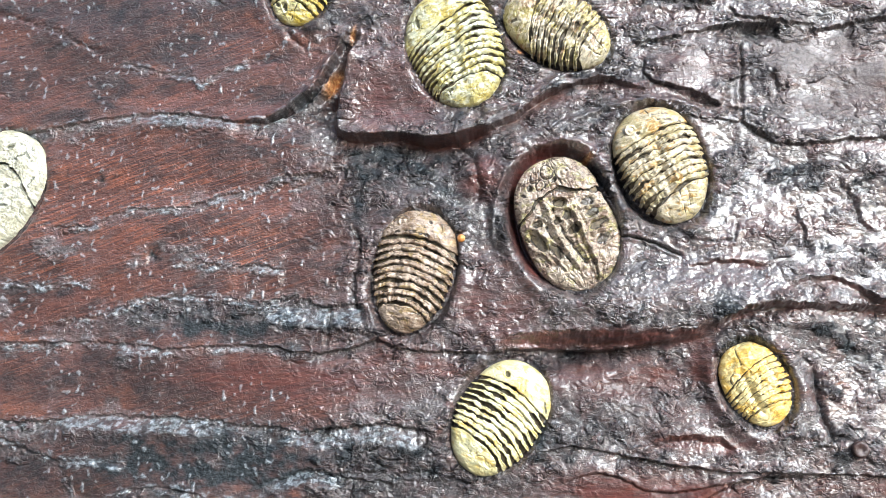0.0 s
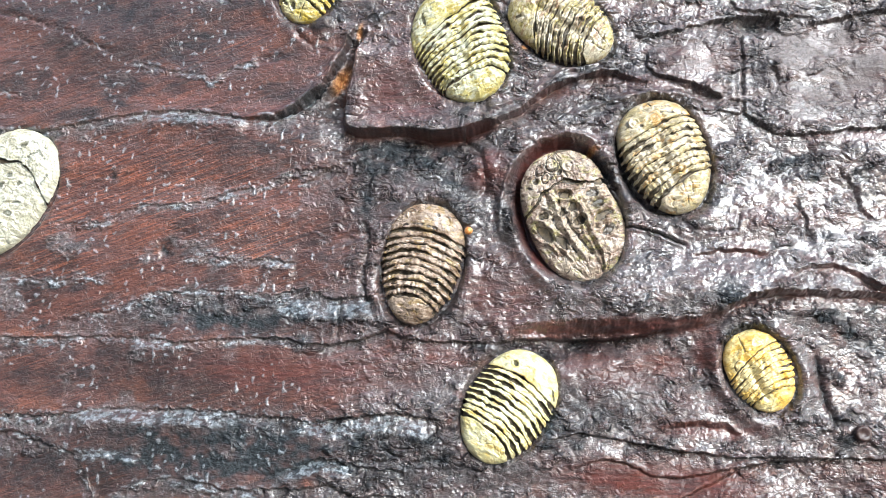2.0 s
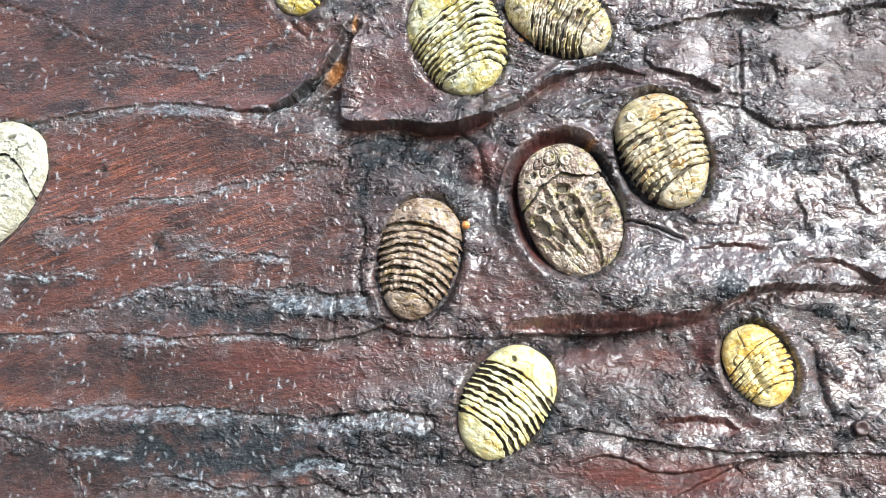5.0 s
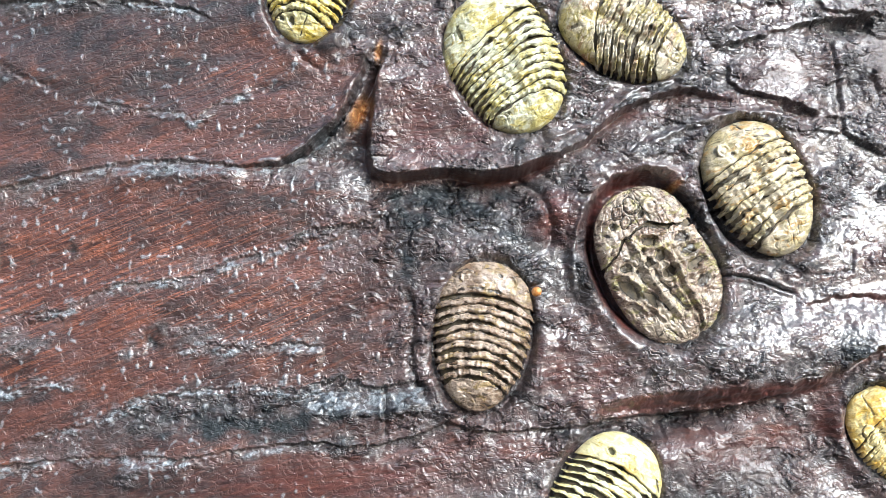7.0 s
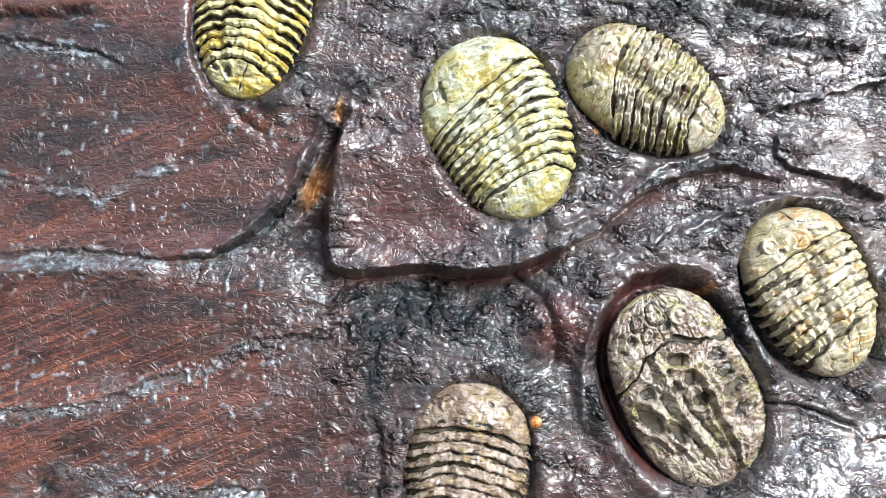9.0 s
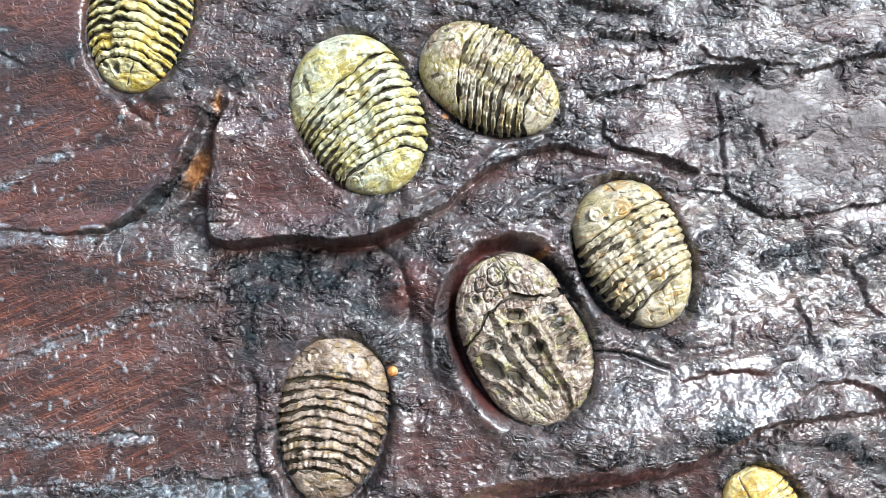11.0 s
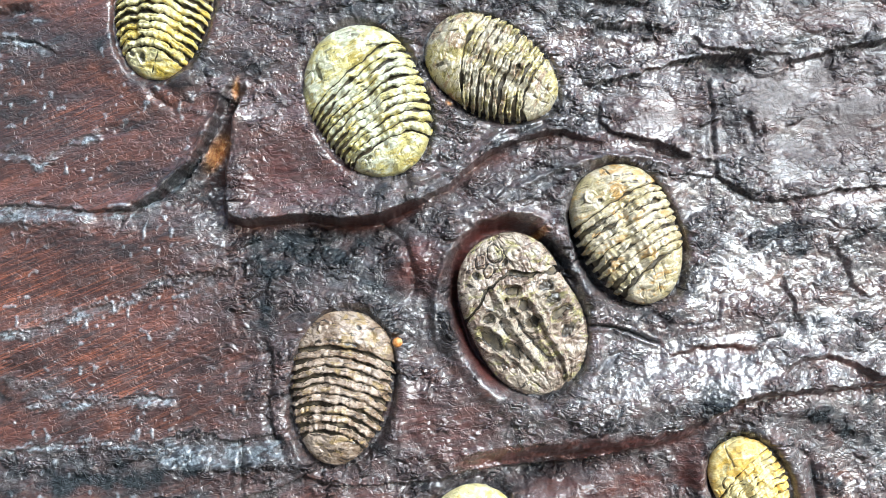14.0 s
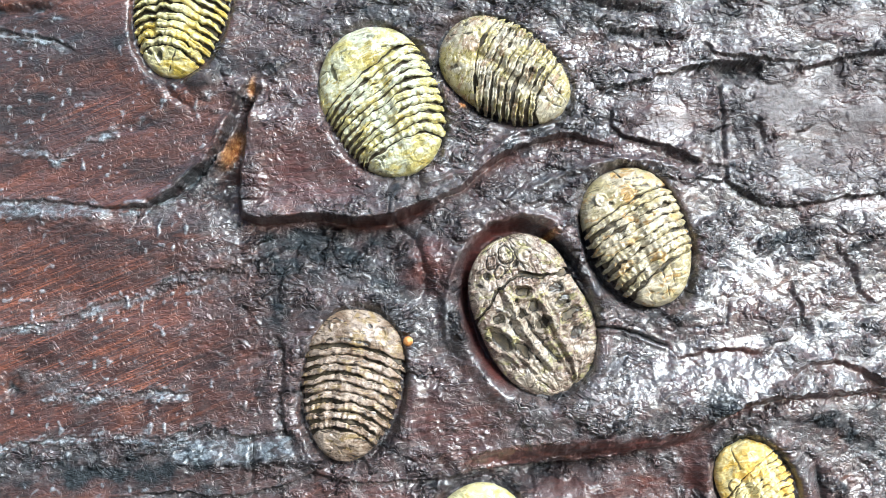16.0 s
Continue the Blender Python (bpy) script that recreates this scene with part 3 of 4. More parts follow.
# the hollow's shade, painted over the same ellipse
blob(0.250, 1.476, 0.017, 0.0055, 0.9, 0, 3, WASH_SHADE)
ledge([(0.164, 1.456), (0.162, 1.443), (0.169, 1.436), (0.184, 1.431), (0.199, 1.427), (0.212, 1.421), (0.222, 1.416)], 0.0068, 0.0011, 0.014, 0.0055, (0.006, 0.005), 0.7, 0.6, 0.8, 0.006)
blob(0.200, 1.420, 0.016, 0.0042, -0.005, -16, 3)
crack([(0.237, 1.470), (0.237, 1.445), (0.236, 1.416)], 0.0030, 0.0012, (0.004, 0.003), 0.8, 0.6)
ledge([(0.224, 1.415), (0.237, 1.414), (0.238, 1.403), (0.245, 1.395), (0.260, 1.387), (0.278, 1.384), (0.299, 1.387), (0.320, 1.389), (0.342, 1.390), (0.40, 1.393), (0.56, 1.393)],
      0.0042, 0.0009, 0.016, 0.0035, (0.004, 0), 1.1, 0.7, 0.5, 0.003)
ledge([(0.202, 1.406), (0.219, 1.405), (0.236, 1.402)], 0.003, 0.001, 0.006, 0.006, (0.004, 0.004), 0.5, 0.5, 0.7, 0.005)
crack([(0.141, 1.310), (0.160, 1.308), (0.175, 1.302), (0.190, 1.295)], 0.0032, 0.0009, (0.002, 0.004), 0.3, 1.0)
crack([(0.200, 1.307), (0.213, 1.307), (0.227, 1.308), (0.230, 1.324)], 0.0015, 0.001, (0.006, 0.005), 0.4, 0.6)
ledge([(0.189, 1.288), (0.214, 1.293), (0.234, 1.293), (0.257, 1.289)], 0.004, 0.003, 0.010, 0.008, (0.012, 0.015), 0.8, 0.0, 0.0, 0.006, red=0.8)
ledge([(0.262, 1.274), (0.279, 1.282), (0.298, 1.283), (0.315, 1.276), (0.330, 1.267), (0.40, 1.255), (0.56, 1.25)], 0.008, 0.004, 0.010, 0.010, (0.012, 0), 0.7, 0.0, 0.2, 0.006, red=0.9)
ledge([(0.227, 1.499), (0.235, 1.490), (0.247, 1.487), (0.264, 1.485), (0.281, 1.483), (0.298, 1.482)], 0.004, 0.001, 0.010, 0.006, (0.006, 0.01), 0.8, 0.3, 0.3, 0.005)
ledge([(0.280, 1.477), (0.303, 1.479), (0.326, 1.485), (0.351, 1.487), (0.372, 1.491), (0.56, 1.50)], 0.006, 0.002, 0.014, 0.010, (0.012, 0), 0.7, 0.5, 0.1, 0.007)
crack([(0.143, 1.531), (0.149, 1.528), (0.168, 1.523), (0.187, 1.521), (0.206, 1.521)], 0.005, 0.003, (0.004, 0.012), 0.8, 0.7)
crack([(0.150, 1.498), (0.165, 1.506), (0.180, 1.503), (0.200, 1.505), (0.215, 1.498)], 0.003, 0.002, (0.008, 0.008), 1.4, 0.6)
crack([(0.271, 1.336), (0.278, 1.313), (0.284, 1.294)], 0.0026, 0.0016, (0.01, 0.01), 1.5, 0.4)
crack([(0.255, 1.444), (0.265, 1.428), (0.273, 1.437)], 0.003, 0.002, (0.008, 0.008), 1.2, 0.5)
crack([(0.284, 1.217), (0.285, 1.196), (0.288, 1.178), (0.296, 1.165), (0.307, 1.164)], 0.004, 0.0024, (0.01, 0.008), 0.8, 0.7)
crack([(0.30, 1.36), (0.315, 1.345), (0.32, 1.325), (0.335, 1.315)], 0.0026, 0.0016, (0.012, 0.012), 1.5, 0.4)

blob(0.215, 1.262, 0.075, 0.028, 0.015, 8)
blob(0.205, 1.285, 0.070, 0.030, 0.8, 4, 2.5, SLICK)
blob(0.235, 1.335, 0.036, 0.020, 0.8, 0, 2.5, SLICK)
blob(0.245, 1.318, 0.045, 0.022, 0.005, 0)
blob(0.300, 1.330, 0.055, 0.034, 0.55, 0, 2.5, SLICK)
blob(0.215, 1.392, 0.018, 0.010, 0.6, -15, 2.5, SLICK)
blob(0.135, 1.192, 0.050, 0.028, 0.7, 0, 2.5, SLICK)
blob(0.170, 1.120, 0.075, 0.018, 0.7, 0, 2.5, SLICK)
blob(0.145, 1.252, 0.050, 0.024, 0.007, 4)
blob(0.285, 1.300, 0.06, 0.03, 0.004, 0)

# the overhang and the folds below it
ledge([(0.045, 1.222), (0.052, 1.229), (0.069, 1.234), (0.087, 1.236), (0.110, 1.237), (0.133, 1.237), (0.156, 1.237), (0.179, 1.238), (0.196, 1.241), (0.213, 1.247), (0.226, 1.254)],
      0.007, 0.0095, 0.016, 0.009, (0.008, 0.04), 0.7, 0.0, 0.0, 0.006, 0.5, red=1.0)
# lower edge of the overhang, with its shadow line painted dark
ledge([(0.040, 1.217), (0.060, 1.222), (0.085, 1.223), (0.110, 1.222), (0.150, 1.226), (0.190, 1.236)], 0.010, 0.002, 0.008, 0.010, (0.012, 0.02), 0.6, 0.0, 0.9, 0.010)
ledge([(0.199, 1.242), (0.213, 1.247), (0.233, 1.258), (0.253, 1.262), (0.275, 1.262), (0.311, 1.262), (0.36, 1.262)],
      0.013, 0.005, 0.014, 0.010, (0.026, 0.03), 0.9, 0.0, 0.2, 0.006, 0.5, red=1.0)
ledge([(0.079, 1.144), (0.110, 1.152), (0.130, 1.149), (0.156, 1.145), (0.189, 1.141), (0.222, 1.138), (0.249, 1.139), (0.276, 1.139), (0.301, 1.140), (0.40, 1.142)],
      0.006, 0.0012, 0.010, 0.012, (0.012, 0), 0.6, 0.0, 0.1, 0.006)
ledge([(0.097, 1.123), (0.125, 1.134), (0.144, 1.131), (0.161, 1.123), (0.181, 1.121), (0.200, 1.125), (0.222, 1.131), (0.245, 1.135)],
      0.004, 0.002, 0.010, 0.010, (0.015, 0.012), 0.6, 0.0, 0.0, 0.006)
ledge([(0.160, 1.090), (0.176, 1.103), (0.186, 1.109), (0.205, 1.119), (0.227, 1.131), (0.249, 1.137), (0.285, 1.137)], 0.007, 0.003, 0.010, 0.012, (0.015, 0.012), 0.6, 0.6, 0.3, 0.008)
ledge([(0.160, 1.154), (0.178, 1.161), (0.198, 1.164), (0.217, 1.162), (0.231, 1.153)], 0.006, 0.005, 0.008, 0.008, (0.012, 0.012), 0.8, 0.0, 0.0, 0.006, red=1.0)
blob(0.120, 1.176, 0.035, 0.022, 0.003)
blob(0.205, 1.215, 0.012, 0.016, 0.004)
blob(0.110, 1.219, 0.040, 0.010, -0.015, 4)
# painted shadow of the overhang
blob(0.105, 1.214, 0.045, 0.012, 0.9, 4, 2.5, WASH_SHADE)

for spot in ((0.170, 1.118, 0.075, 0.014, -2, 1.0), (0.135, 1.203, 0.045, 0.018, 0, 0.55), (0.120, 1.230, 0.065, 0.0075, 4, 1.0), (0.200, 1.157, 0.036, 0.007, 0, 1.0), (0.205, 1.215, 0.010, 0.017, 0), (0.315, 1.126, 0.035, 0.012, 0), (0.036, 1.360, 0.014, 0.012, 0),
             (0.045, 1.256, 0.034, 0.034, 0, 0.6), (0.330, 1.440, 0.07, 0.035, 0, 0.5), (0.200, 1.448, 0.032, 0.014, 0, 0.7), (-0.040, 1.420, 0.042, 0.026, 0, 0.75), (0.036, 1.352, 0.018, 0.016, 0, 0.7),
             (0.330, 1.382, 0.04, 0.005, 0, 0.8), (-0.02, 1.205, 0.06, 0.010, 0, 0.6), (0.33, 1.505, 0.05, 0.010, 0, 0.7), (0.15, 1.207, 0.04, 0.006, 0, 0.7), (-0.11, 1.19, 0.1, 0.016, 0, 0.7)):
    bare(*spot)

# hollows of the fossils
FOSSILS = {
    "A": (0.011, 1.4645, 0.104, 0.0763, -17.9),
    "B": (0.093, 1.482, 0.0943, 0.0617, -58.0),
    "C": (-0.0172, 1.280, 0.0995, 0.0651, 9.8),
    "D": (0.1035, 1.320, 0.1094, 0.0748, -18.1),
    "E": (0.1755, 1.3675, 0.0961, 0.0666, -18.8),
    "F": (0.054, 1.169, 0.0931, 0.0645, 28.2),
    "G": (0.2430, 1.2015, 0.0640, 0.0480, -24.1),
    "H": (-0.380, 1.337, 0.1182, 0.0784, 24.0),
    "I": (-0.1205, 1.534, 0.0977, 0.0624, 10.6),
}
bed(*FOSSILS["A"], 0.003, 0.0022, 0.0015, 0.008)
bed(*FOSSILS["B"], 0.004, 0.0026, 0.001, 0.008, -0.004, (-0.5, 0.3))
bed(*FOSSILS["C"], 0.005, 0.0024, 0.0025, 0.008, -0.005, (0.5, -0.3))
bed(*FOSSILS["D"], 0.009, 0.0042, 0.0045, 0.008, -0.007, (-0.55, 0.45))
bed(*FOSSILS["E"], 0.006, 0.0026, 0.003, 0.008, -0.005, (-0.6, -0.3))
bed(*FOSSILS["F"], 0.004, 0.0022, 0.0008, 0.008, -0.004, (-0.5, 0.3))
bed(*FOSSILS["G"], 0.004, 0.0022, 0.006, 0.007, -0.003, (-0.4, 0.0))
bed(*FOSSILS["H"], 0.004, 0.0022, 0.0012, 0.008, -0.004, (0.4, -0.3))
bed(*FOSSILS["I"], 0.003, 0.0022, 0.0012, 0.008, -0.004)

for spot in ((0.0635, 1.335, 0.006, 0.022, -10, 1.0), (0.073, 1.360, 0.014, 0.007, 50, 1.0), (0.104, 1.376, 0.015, 0.005, -12, 1.0)):
    bare(*spot)

# the red inner wall of the deep hollow, on its upper left
x, z, length, width, turn = FOSSILS["D"]
c, s = math.cos(radians(turn)), math.sin(radians(turn))
u, v = (GX - x) * c - (GZ - z) * s, (GX - x) * s + (GZ - z) * c
d = (np.hypot(u / (width / 2), v / (length / 2)) - 1) * (width + length) / 4
wall = np.exp(-(((d - 0.0045) / 0.0042) ** 2)) * smooth(-0.1, 0.5, (-0.85 * u + 0.5 * v) / (np.hypot(u, v) + 1e-6))
WINE = np.maximum(WINE, wall)
CRUST *= 1 - wall
WASH_SHADE *= 1 - wall
SLICK = np.maximum(SLICK, 0.8 * wall)

# paint patches: bare rust in the cleft and beside the fossils
for x, z, rx, rz, turn in ((-0.0905, 1.4390, 0.0048, 0.0125, 30), (-0.0755, 1.478, 0.0024, 0.0055, 15), (0.063, 1.460, 0.002, 0.0025, 0), (0.117, 1.371, 0.006, 0.0025, -35)):
    blob(x, z, rx, rz, 1.0, -turn, 3, OCHRE)

# pits and specks
blob(-0.233, 1.289, 0.0055, 0.008, -0.003, 0, 3)
blob(-0.233, 1.289, 0.0055, 0.008, 0.8, 0, 3, WASH_SHADE)
blob(-0.236, 1.294, 0.006, 0.002, 0.002, 50)
blob(-0.286, 1.352, 0.004, 0.004, -0.002, 0, 3)
blob(-0.286, 1.352, 0.004, 0.004, 0.7, 0, 3, WASH_SHADE)
blob(-0.151, 1.455, 0.011, 0.0038, 0.95, 5, 3, WASH_SHADE)
blob(-0.151, 1.455, 0.011, 0.0038, -0.0015, 5, 3)
blob(0.065, 1.488, 0.003, 0.003, -0.004, 0, 3)
blob(-0.030, 1.488, 0.003, 0.003, -0.003, 0, 3)

# fine relief: crust, ropy wrinkles, brush marks and drips
west = smooth(-0.08, -0.15, GX)
crusty = np.clip(CRUST * (1 - 0.35 * west) + 0.6 * WASH_SHADE * (1 - west), 0, 1)
bend_x, bend_z = 0.006 * fbm(GX * 40, GZ * 40, 3, 43), 0.006 * fbm(GX * 40, GZ * 40, 3, 47)
PX, PZ = GX + bend_x, GZ + bend_z
patch = smooth(-0.35, 0.45, fbm(GX * 30, GZ * 44, 3, 45))
lumpy = fbm(PX * 190, PZ * 270, 3, 41, 0.62)
ropy = 1 - 2 * np.abs(perlin(PX * 85, PZ * 150, 51))
vein = 1 - 2 * np.abs(perlin(PX * 210, PZ * 330, 53))
drips = np.maximum(perlin(GX * 230, GZ * 190, 61) - 0.40, 0) * smooth(-0.2, 0.4, perlin(GX * 25, GZ * 30, 63))
MATTE = np.zeros_like(GX)
blob(0.310, 1.445, 0.090, 0.055, 0.9, 0, 3, MATTE)
blob(0.330, 1.520, 0.110, 0.026, 0.7, 0, 3, MATTE)
blob(0.200, 1.450, 0.035, 0.014, 0.8, 0, 3, MATTE)
MATTE *= np.clip(0.8 + 0.7 * fbm(GX * 34, GZ * 46, 3, 87), 0, 1) * (1 - WASH_SHADE)
calm = (1 - 0.75 * SLICK) * (1 - 0.6 * MATTE)
H += calm * 0.00048 * lumpy * (0.22 + crusty * (0.35 + 0.9 * patch)) + calm * (0.00042 * np.maximum(ropy, -0.2) + 0.0003 * vein) * crusty * (0.1 + patch)
H += 0.0011 * fbm(PX * 45, PZ * 70, 2, 57) * crusty
H += calm * 0.0036 * drips * (0.6 + 0.6 * crusty)
H += 0.00012 * fbm(GX * 45, GZ * 420, 3, 71) * (1 - crusty)
grit = smooth(-0.5, 0.55, fbm(PX * 60, PZ * 85, 3, 67))
LUMPS = (0.18 + 1.35 * crusty * (0.08 + patch) * (0.10 + 1.10 * grit)) * (1 - SLICK) * (1 - 0.8 * OCHRE) * (1 - 0.6 * MATTE)
WASH_SHADE = np.clip(WASH_SHADE * (0.92 + 0.6 * fbm(GX * 60, GZ * 80, 3, 81)), 0, 1)
blob(0.150, 1.187, 0.068, 0.040, 0.8, 0, 3, DULL)
blob(0.175, 1.118, 0.085, 0.024, 0.9, 0, 3, DULL)
VARNISH = np.clip(0.80 - 0.40 * WASH_SHADE * (1 - SLICK) + 0.2 * SLICK - 0.9 * MATTE - 0.45 * WINE - 0.7 * DULL, 0.05, 1)
PALE_SHEEN *= smooth(-0.12, 0.22, fbm(GX * 130, GZ * 300, 3, 93))
# pale drips on the left, painted like small glints
PALE_SHEEN = np.maximum(PALE_SHEEN, 0.45 * smooth(0.03, 0.14, drips) * (1 - crusty) * smooth(-0.05, -0.12, GX))
CRUST = np.clip(CRUST + 0.30 * fbm(GX * 70, GZ * 110, 3, 91), 0, 1)


def relief_panel():
    nx, nz = GX.shape
    co = np.empty((nx * nz, 3), np.float32)
    co[:, 0], co[:, 1], co[:, 2] = GX.ravel(), -H.ravel(), GZ.ravel()
    idx = np.arange(nx * nz).reshape(nx, nz)
    quads = np.stack([idx[:-1, :-1], idx[1:, :-1], idx[1:, 1:], idx[:-1, 1:]], -1).reshape(-1, 4)
    # turned sides, 45 mm deep
    edge = np.concatenate([idx[:, 0], idx[-1, 1:], idx[-2::-1, -1], idx[0, -2:0:-1]])
    side = co[edge].copy()
    side[:, 1] = 0.045
    other = np.arange(len(edge)) + nx * nz
    sides = np.stack([edge, np.roll(edge, -1), np.roll(other, -1), other], -1)[:, ::-1]
    co, faces = np.concatenate([co, side]), np.concatenate([quads, sides])
    me = bpy.data.meshes.new("wall_relief")
    me.vertices.add(len(co))
    me.vertices.foreach_set("co", co.ravel())
    me.loops.add(faces.size)
    me.loops.foreach_set("vertex_index", faces.ravel().astype(np.int32))
    me.polygons.add(len(faces))
    me.polygons.foreach_set("loop_start", np.arange(0, faces.size, 4, dtype=np.int32))
    me.polygons.foreach_set("use_smooth", np.ones(len(faces), bool))
    for name, values in (("crust", CRUST), ("wash_shade", WASH_SHADE), ("ochre", OCHRE), ("lumps", LUMPS), ("varnish", VARNISH), ("wine", WINE), ("matte", MATTE), ("pale_sheen", PALE_SHEEN), ("dull", DULL), ("rusty", RUSTY)):
        full = np.zeros(len(co), np.float32)
        full[: nx * nz] = values.ravel()
        me.attributes.new(name, "FLOAT", "POINT").data.foreach_set("value", full)
    me.materials.append(BARK)
    me.update(calc_edges=True)
    me.validate()
    return tagged(new("wall_relief", me), "sculpted wall panel of red-brown and grey-black bark-like layers under gloss varnish", "relief panel", "", "structure")


panel = relief_panel()

# ---- plain walls and ground that close the place ----
# west and south walls are unseen, added to steer what the varnish reflects
for name, dims, mat, label in (
    ("wall_north", (-3.0, 4.0, 0.045, 0.25, 0, 2.4), DARK_WALL, "plain dark-painted wall that carries the relief"),
    ("unseen_wall_west", (-2.2, -2.0, -3.2, 0.045, 0, 3.2), PLASTER, "unseen plain grey side wall, added to shape the panel's reflections"),
    ("unseen_wall_south", (-2.2, 0.75, -3.4, -3.2, 0, 3.2), PLASTER, "unseen plain grey wall facing the relief, added to limit its glare"),
):
    tagged(box(name, *dims, mat), label, "wall", "", "structure")
ground = mesh_object("ground", [(-600, -600, 0), (600, -600, 0), (600, 600, 0), (-600, 600, 0)], [(0, 1, 2, 3)], PAVING, False)
tagged(ground, "dark weathered paving in front of the wall", "ground", "", "structure")


# ---- fossils ----
def strokes(x, y, seed):
    """Chisel and brush relief on a cast, in metres: soft facets, a few sharp wrinkles and grain."""
    wx, wy = x + 0.0022 * perlin(x * 120, y * 120, seed + 3), y + 0.0022 * perlin(x * 120, y * 120, seed + 5)
    facets = 0.0008 * fbm(wx * 120, wy * 150, 3, seed, 0.5)
    wrinkle = np.maximum(0, 1 - np.abs(perlin(wx * 95, wy * 170, seed + 11)) / 0.10) * smooth(-0.1, 0.5, perlin(x * 70, y * 70, seed + 13))
    return facets - 0.0010 * wrinkle, wrinkle


class Body:
    """The arched body of one trilobite: e runs from -1 to 1 across it, v from -1 (tail) to 1 (head)."""

    def __init__(self, length, width, height, head=2.6, tail=2.0, left=(0.08, 0, 0), right=(0.08, 0, 0), axis=(0.1, 0.1), lobe=0.0022, seed=0, rough=1.0):
        self.l, self.b, self.h = length / 2, width / 2, height
        self.head, self.tail, self.left, self.right, self.axis, self.lobe, self.seed, self.rough = head, tail, left, right, axis, lobe, seed, rough

    def half(self, e, v):
        av = np.abs(v)
        round_off = np.maximum(1e-4, 1 - np.where(v > 0, av**self.head, av**self.tail)) ** (1 / 2.1)

        def side(taper, bulge, at):
            return 1 + taper * v + bulge * np.exp(-(((v - at) / 0.3) ** 2))

        return self.b * round_off * np.where(e < 0, side(*self.left), side(*self.right))

    def middle(self, v):
        return self.axis[1] + (self.axis[0] - self.axis[1]) * np.clip((v + 0.6) / 1.1, 0, 1)

    def dome(self, e, v):
        long = np.maximum(0, 1 - np.abs(v) ** 3.4) ** 0.5
        cross = np.maximum(0, 1 - np.abs(np.clip(e, -1, 1)) ** 2.7) ** 0.5
        q = (e - self.middle(v)) / 0.36
        lobe = self.lobe * (np.exp(-(q**4)) - 0.7 * np.exp(-(((np.abs(q) - 1.15) / 0.25) ** 2))) * long
        return self.h * long * cross + lobe * np.maximum(0, 1 - ((v + 0.1) / 0.62) ** 4)

    def sculpt(self, e, v, marks):
        """Marks cut into or raised on the cast: what they add to the height, and the dark wash that lies in them."""
        x, y = e * self.b, v * self.l
        wob = 0.0011 * fbm(x * 180, y * 180, 2, self.seed + 21)
        z, wash = np.zeros_like(x), np.zeros_like(x)
        for mark in marks:
            if mark[0] == "pit":
                ce, cv, rx, ry, turn, depth = mark[1:]
                c, s = math.cos(radians(turn)), math.sin(radians(turn))
                dx, dy = x - ce * self.b + wob, y - cv * self.l - wob
                r = np.hypot((dx * c + dy * s) / rx, (dy * c - dx * s) / ry)
                g = np.exp(-(r**4))
                z += -depth * g + 0.35 * depth * np.exp(-(((r - 1.35) / 0.25) ** 2))
                wash = np.maximum(wash, g * min(1, depth / 0.0012))
            elif mark[0] == "ring":
                ce, cv, r0, rise = mark[1:]
                r = np.hypot(x - ce * self.b + wob, y - cv * self.l - wob) / r0
                z += rise * (np.exp(-(((r - 1) / 0.3) ** 2)) + 0.5 * np.exp(-((r / 0.5) ** 2))) - 0.7 * rise * np.exp(-(((r - 1.55) / 0.25) ** 2))
                wash = np.maximum(wash, 0.85 * np.exp(-(((r - 1.5) / 0.2) ** 2)) + 0.4 * np.exp(-(((r - 0.6) / 0.15) ** 2)))
            elif mark[0] == "swell":
                ce, cv, rx, ry, turn, rise = mark[1:]
                c, s = math.cos(radians(turn)), math.sin(radians(turn))
                dx, dy = x - ce * self.b + wob, y - cv * self.l - wob
                z += rise * np.exp(-(np.hypot((dx * c + dy * s) / rx, (dy * c - dx * s) / ry) ** 3))
            else:
                pts, w, rise = mark[1:]
                best, run = np.full(x.shape, 9.0), np.zeros_like(x)
                for (ae, av), (be, bv) in zip(pts, pts[1:]):
                    ax, ay, dx, dy = ae * self.b, av * self.l, (be - ae) * self.b, (bv - av) * self.l
                    k = np.clip(((x - ax) * dx + (y - ay) * dy) / (dx * dx + dy * dy), 0, 1)
                    best = np.minimum(best, np.hypot(x - ax - k * dx + wob, y - ay - k * dy - wob))
                g = np.exp(-((best / w) ** 2)) * (0.8 + 0.5 * perlin(x * 160, y * 160, self.seed + 25))
                z += rise * g
                if rise < 0:
                    wash = np.maximum(wash, g)
                else:
                    z -= 0.25 * rise * np.exp(-(((best - 2.1 * w) / (0.8 * w)) ** 2))
        return z, wash

    def sheet(self, name, e, v, lift, wash, mat, parent, label="", marks=()):
        """One piece of the cast as a grid over e and v."""
        vv = np.clip(v, -0.998, 0.998)
        dz, dark = self.sculpt(e, vv, marks) if marks else (0, 0)
        x, y = e * self.half(e, vv), vv * self.l
        rel, wrinkle = strokes(x, y, self.seed)
        z = self.dome(e, vv) + lift + dz + self.rough * rel
        wash = np.clip(np.maximum(wash, dark) + 0.45 * wrinkle, 0, 1)
        nu, nv = x.shape
        ob = part(name, np.stack([x, y, z], -1).reshape(-1, 3).tolist(), grid_faces(nu, nv), mat, parent, label)
        for key, values in (("wash", wash), ("across", np.abs(e) + 0 * v)):
            ob.data.attributes.new(key, "FLOAT", "POINT").data.foreach_set("value", np.ascontiguousarray(values, np.float32).ravel())
        return ob


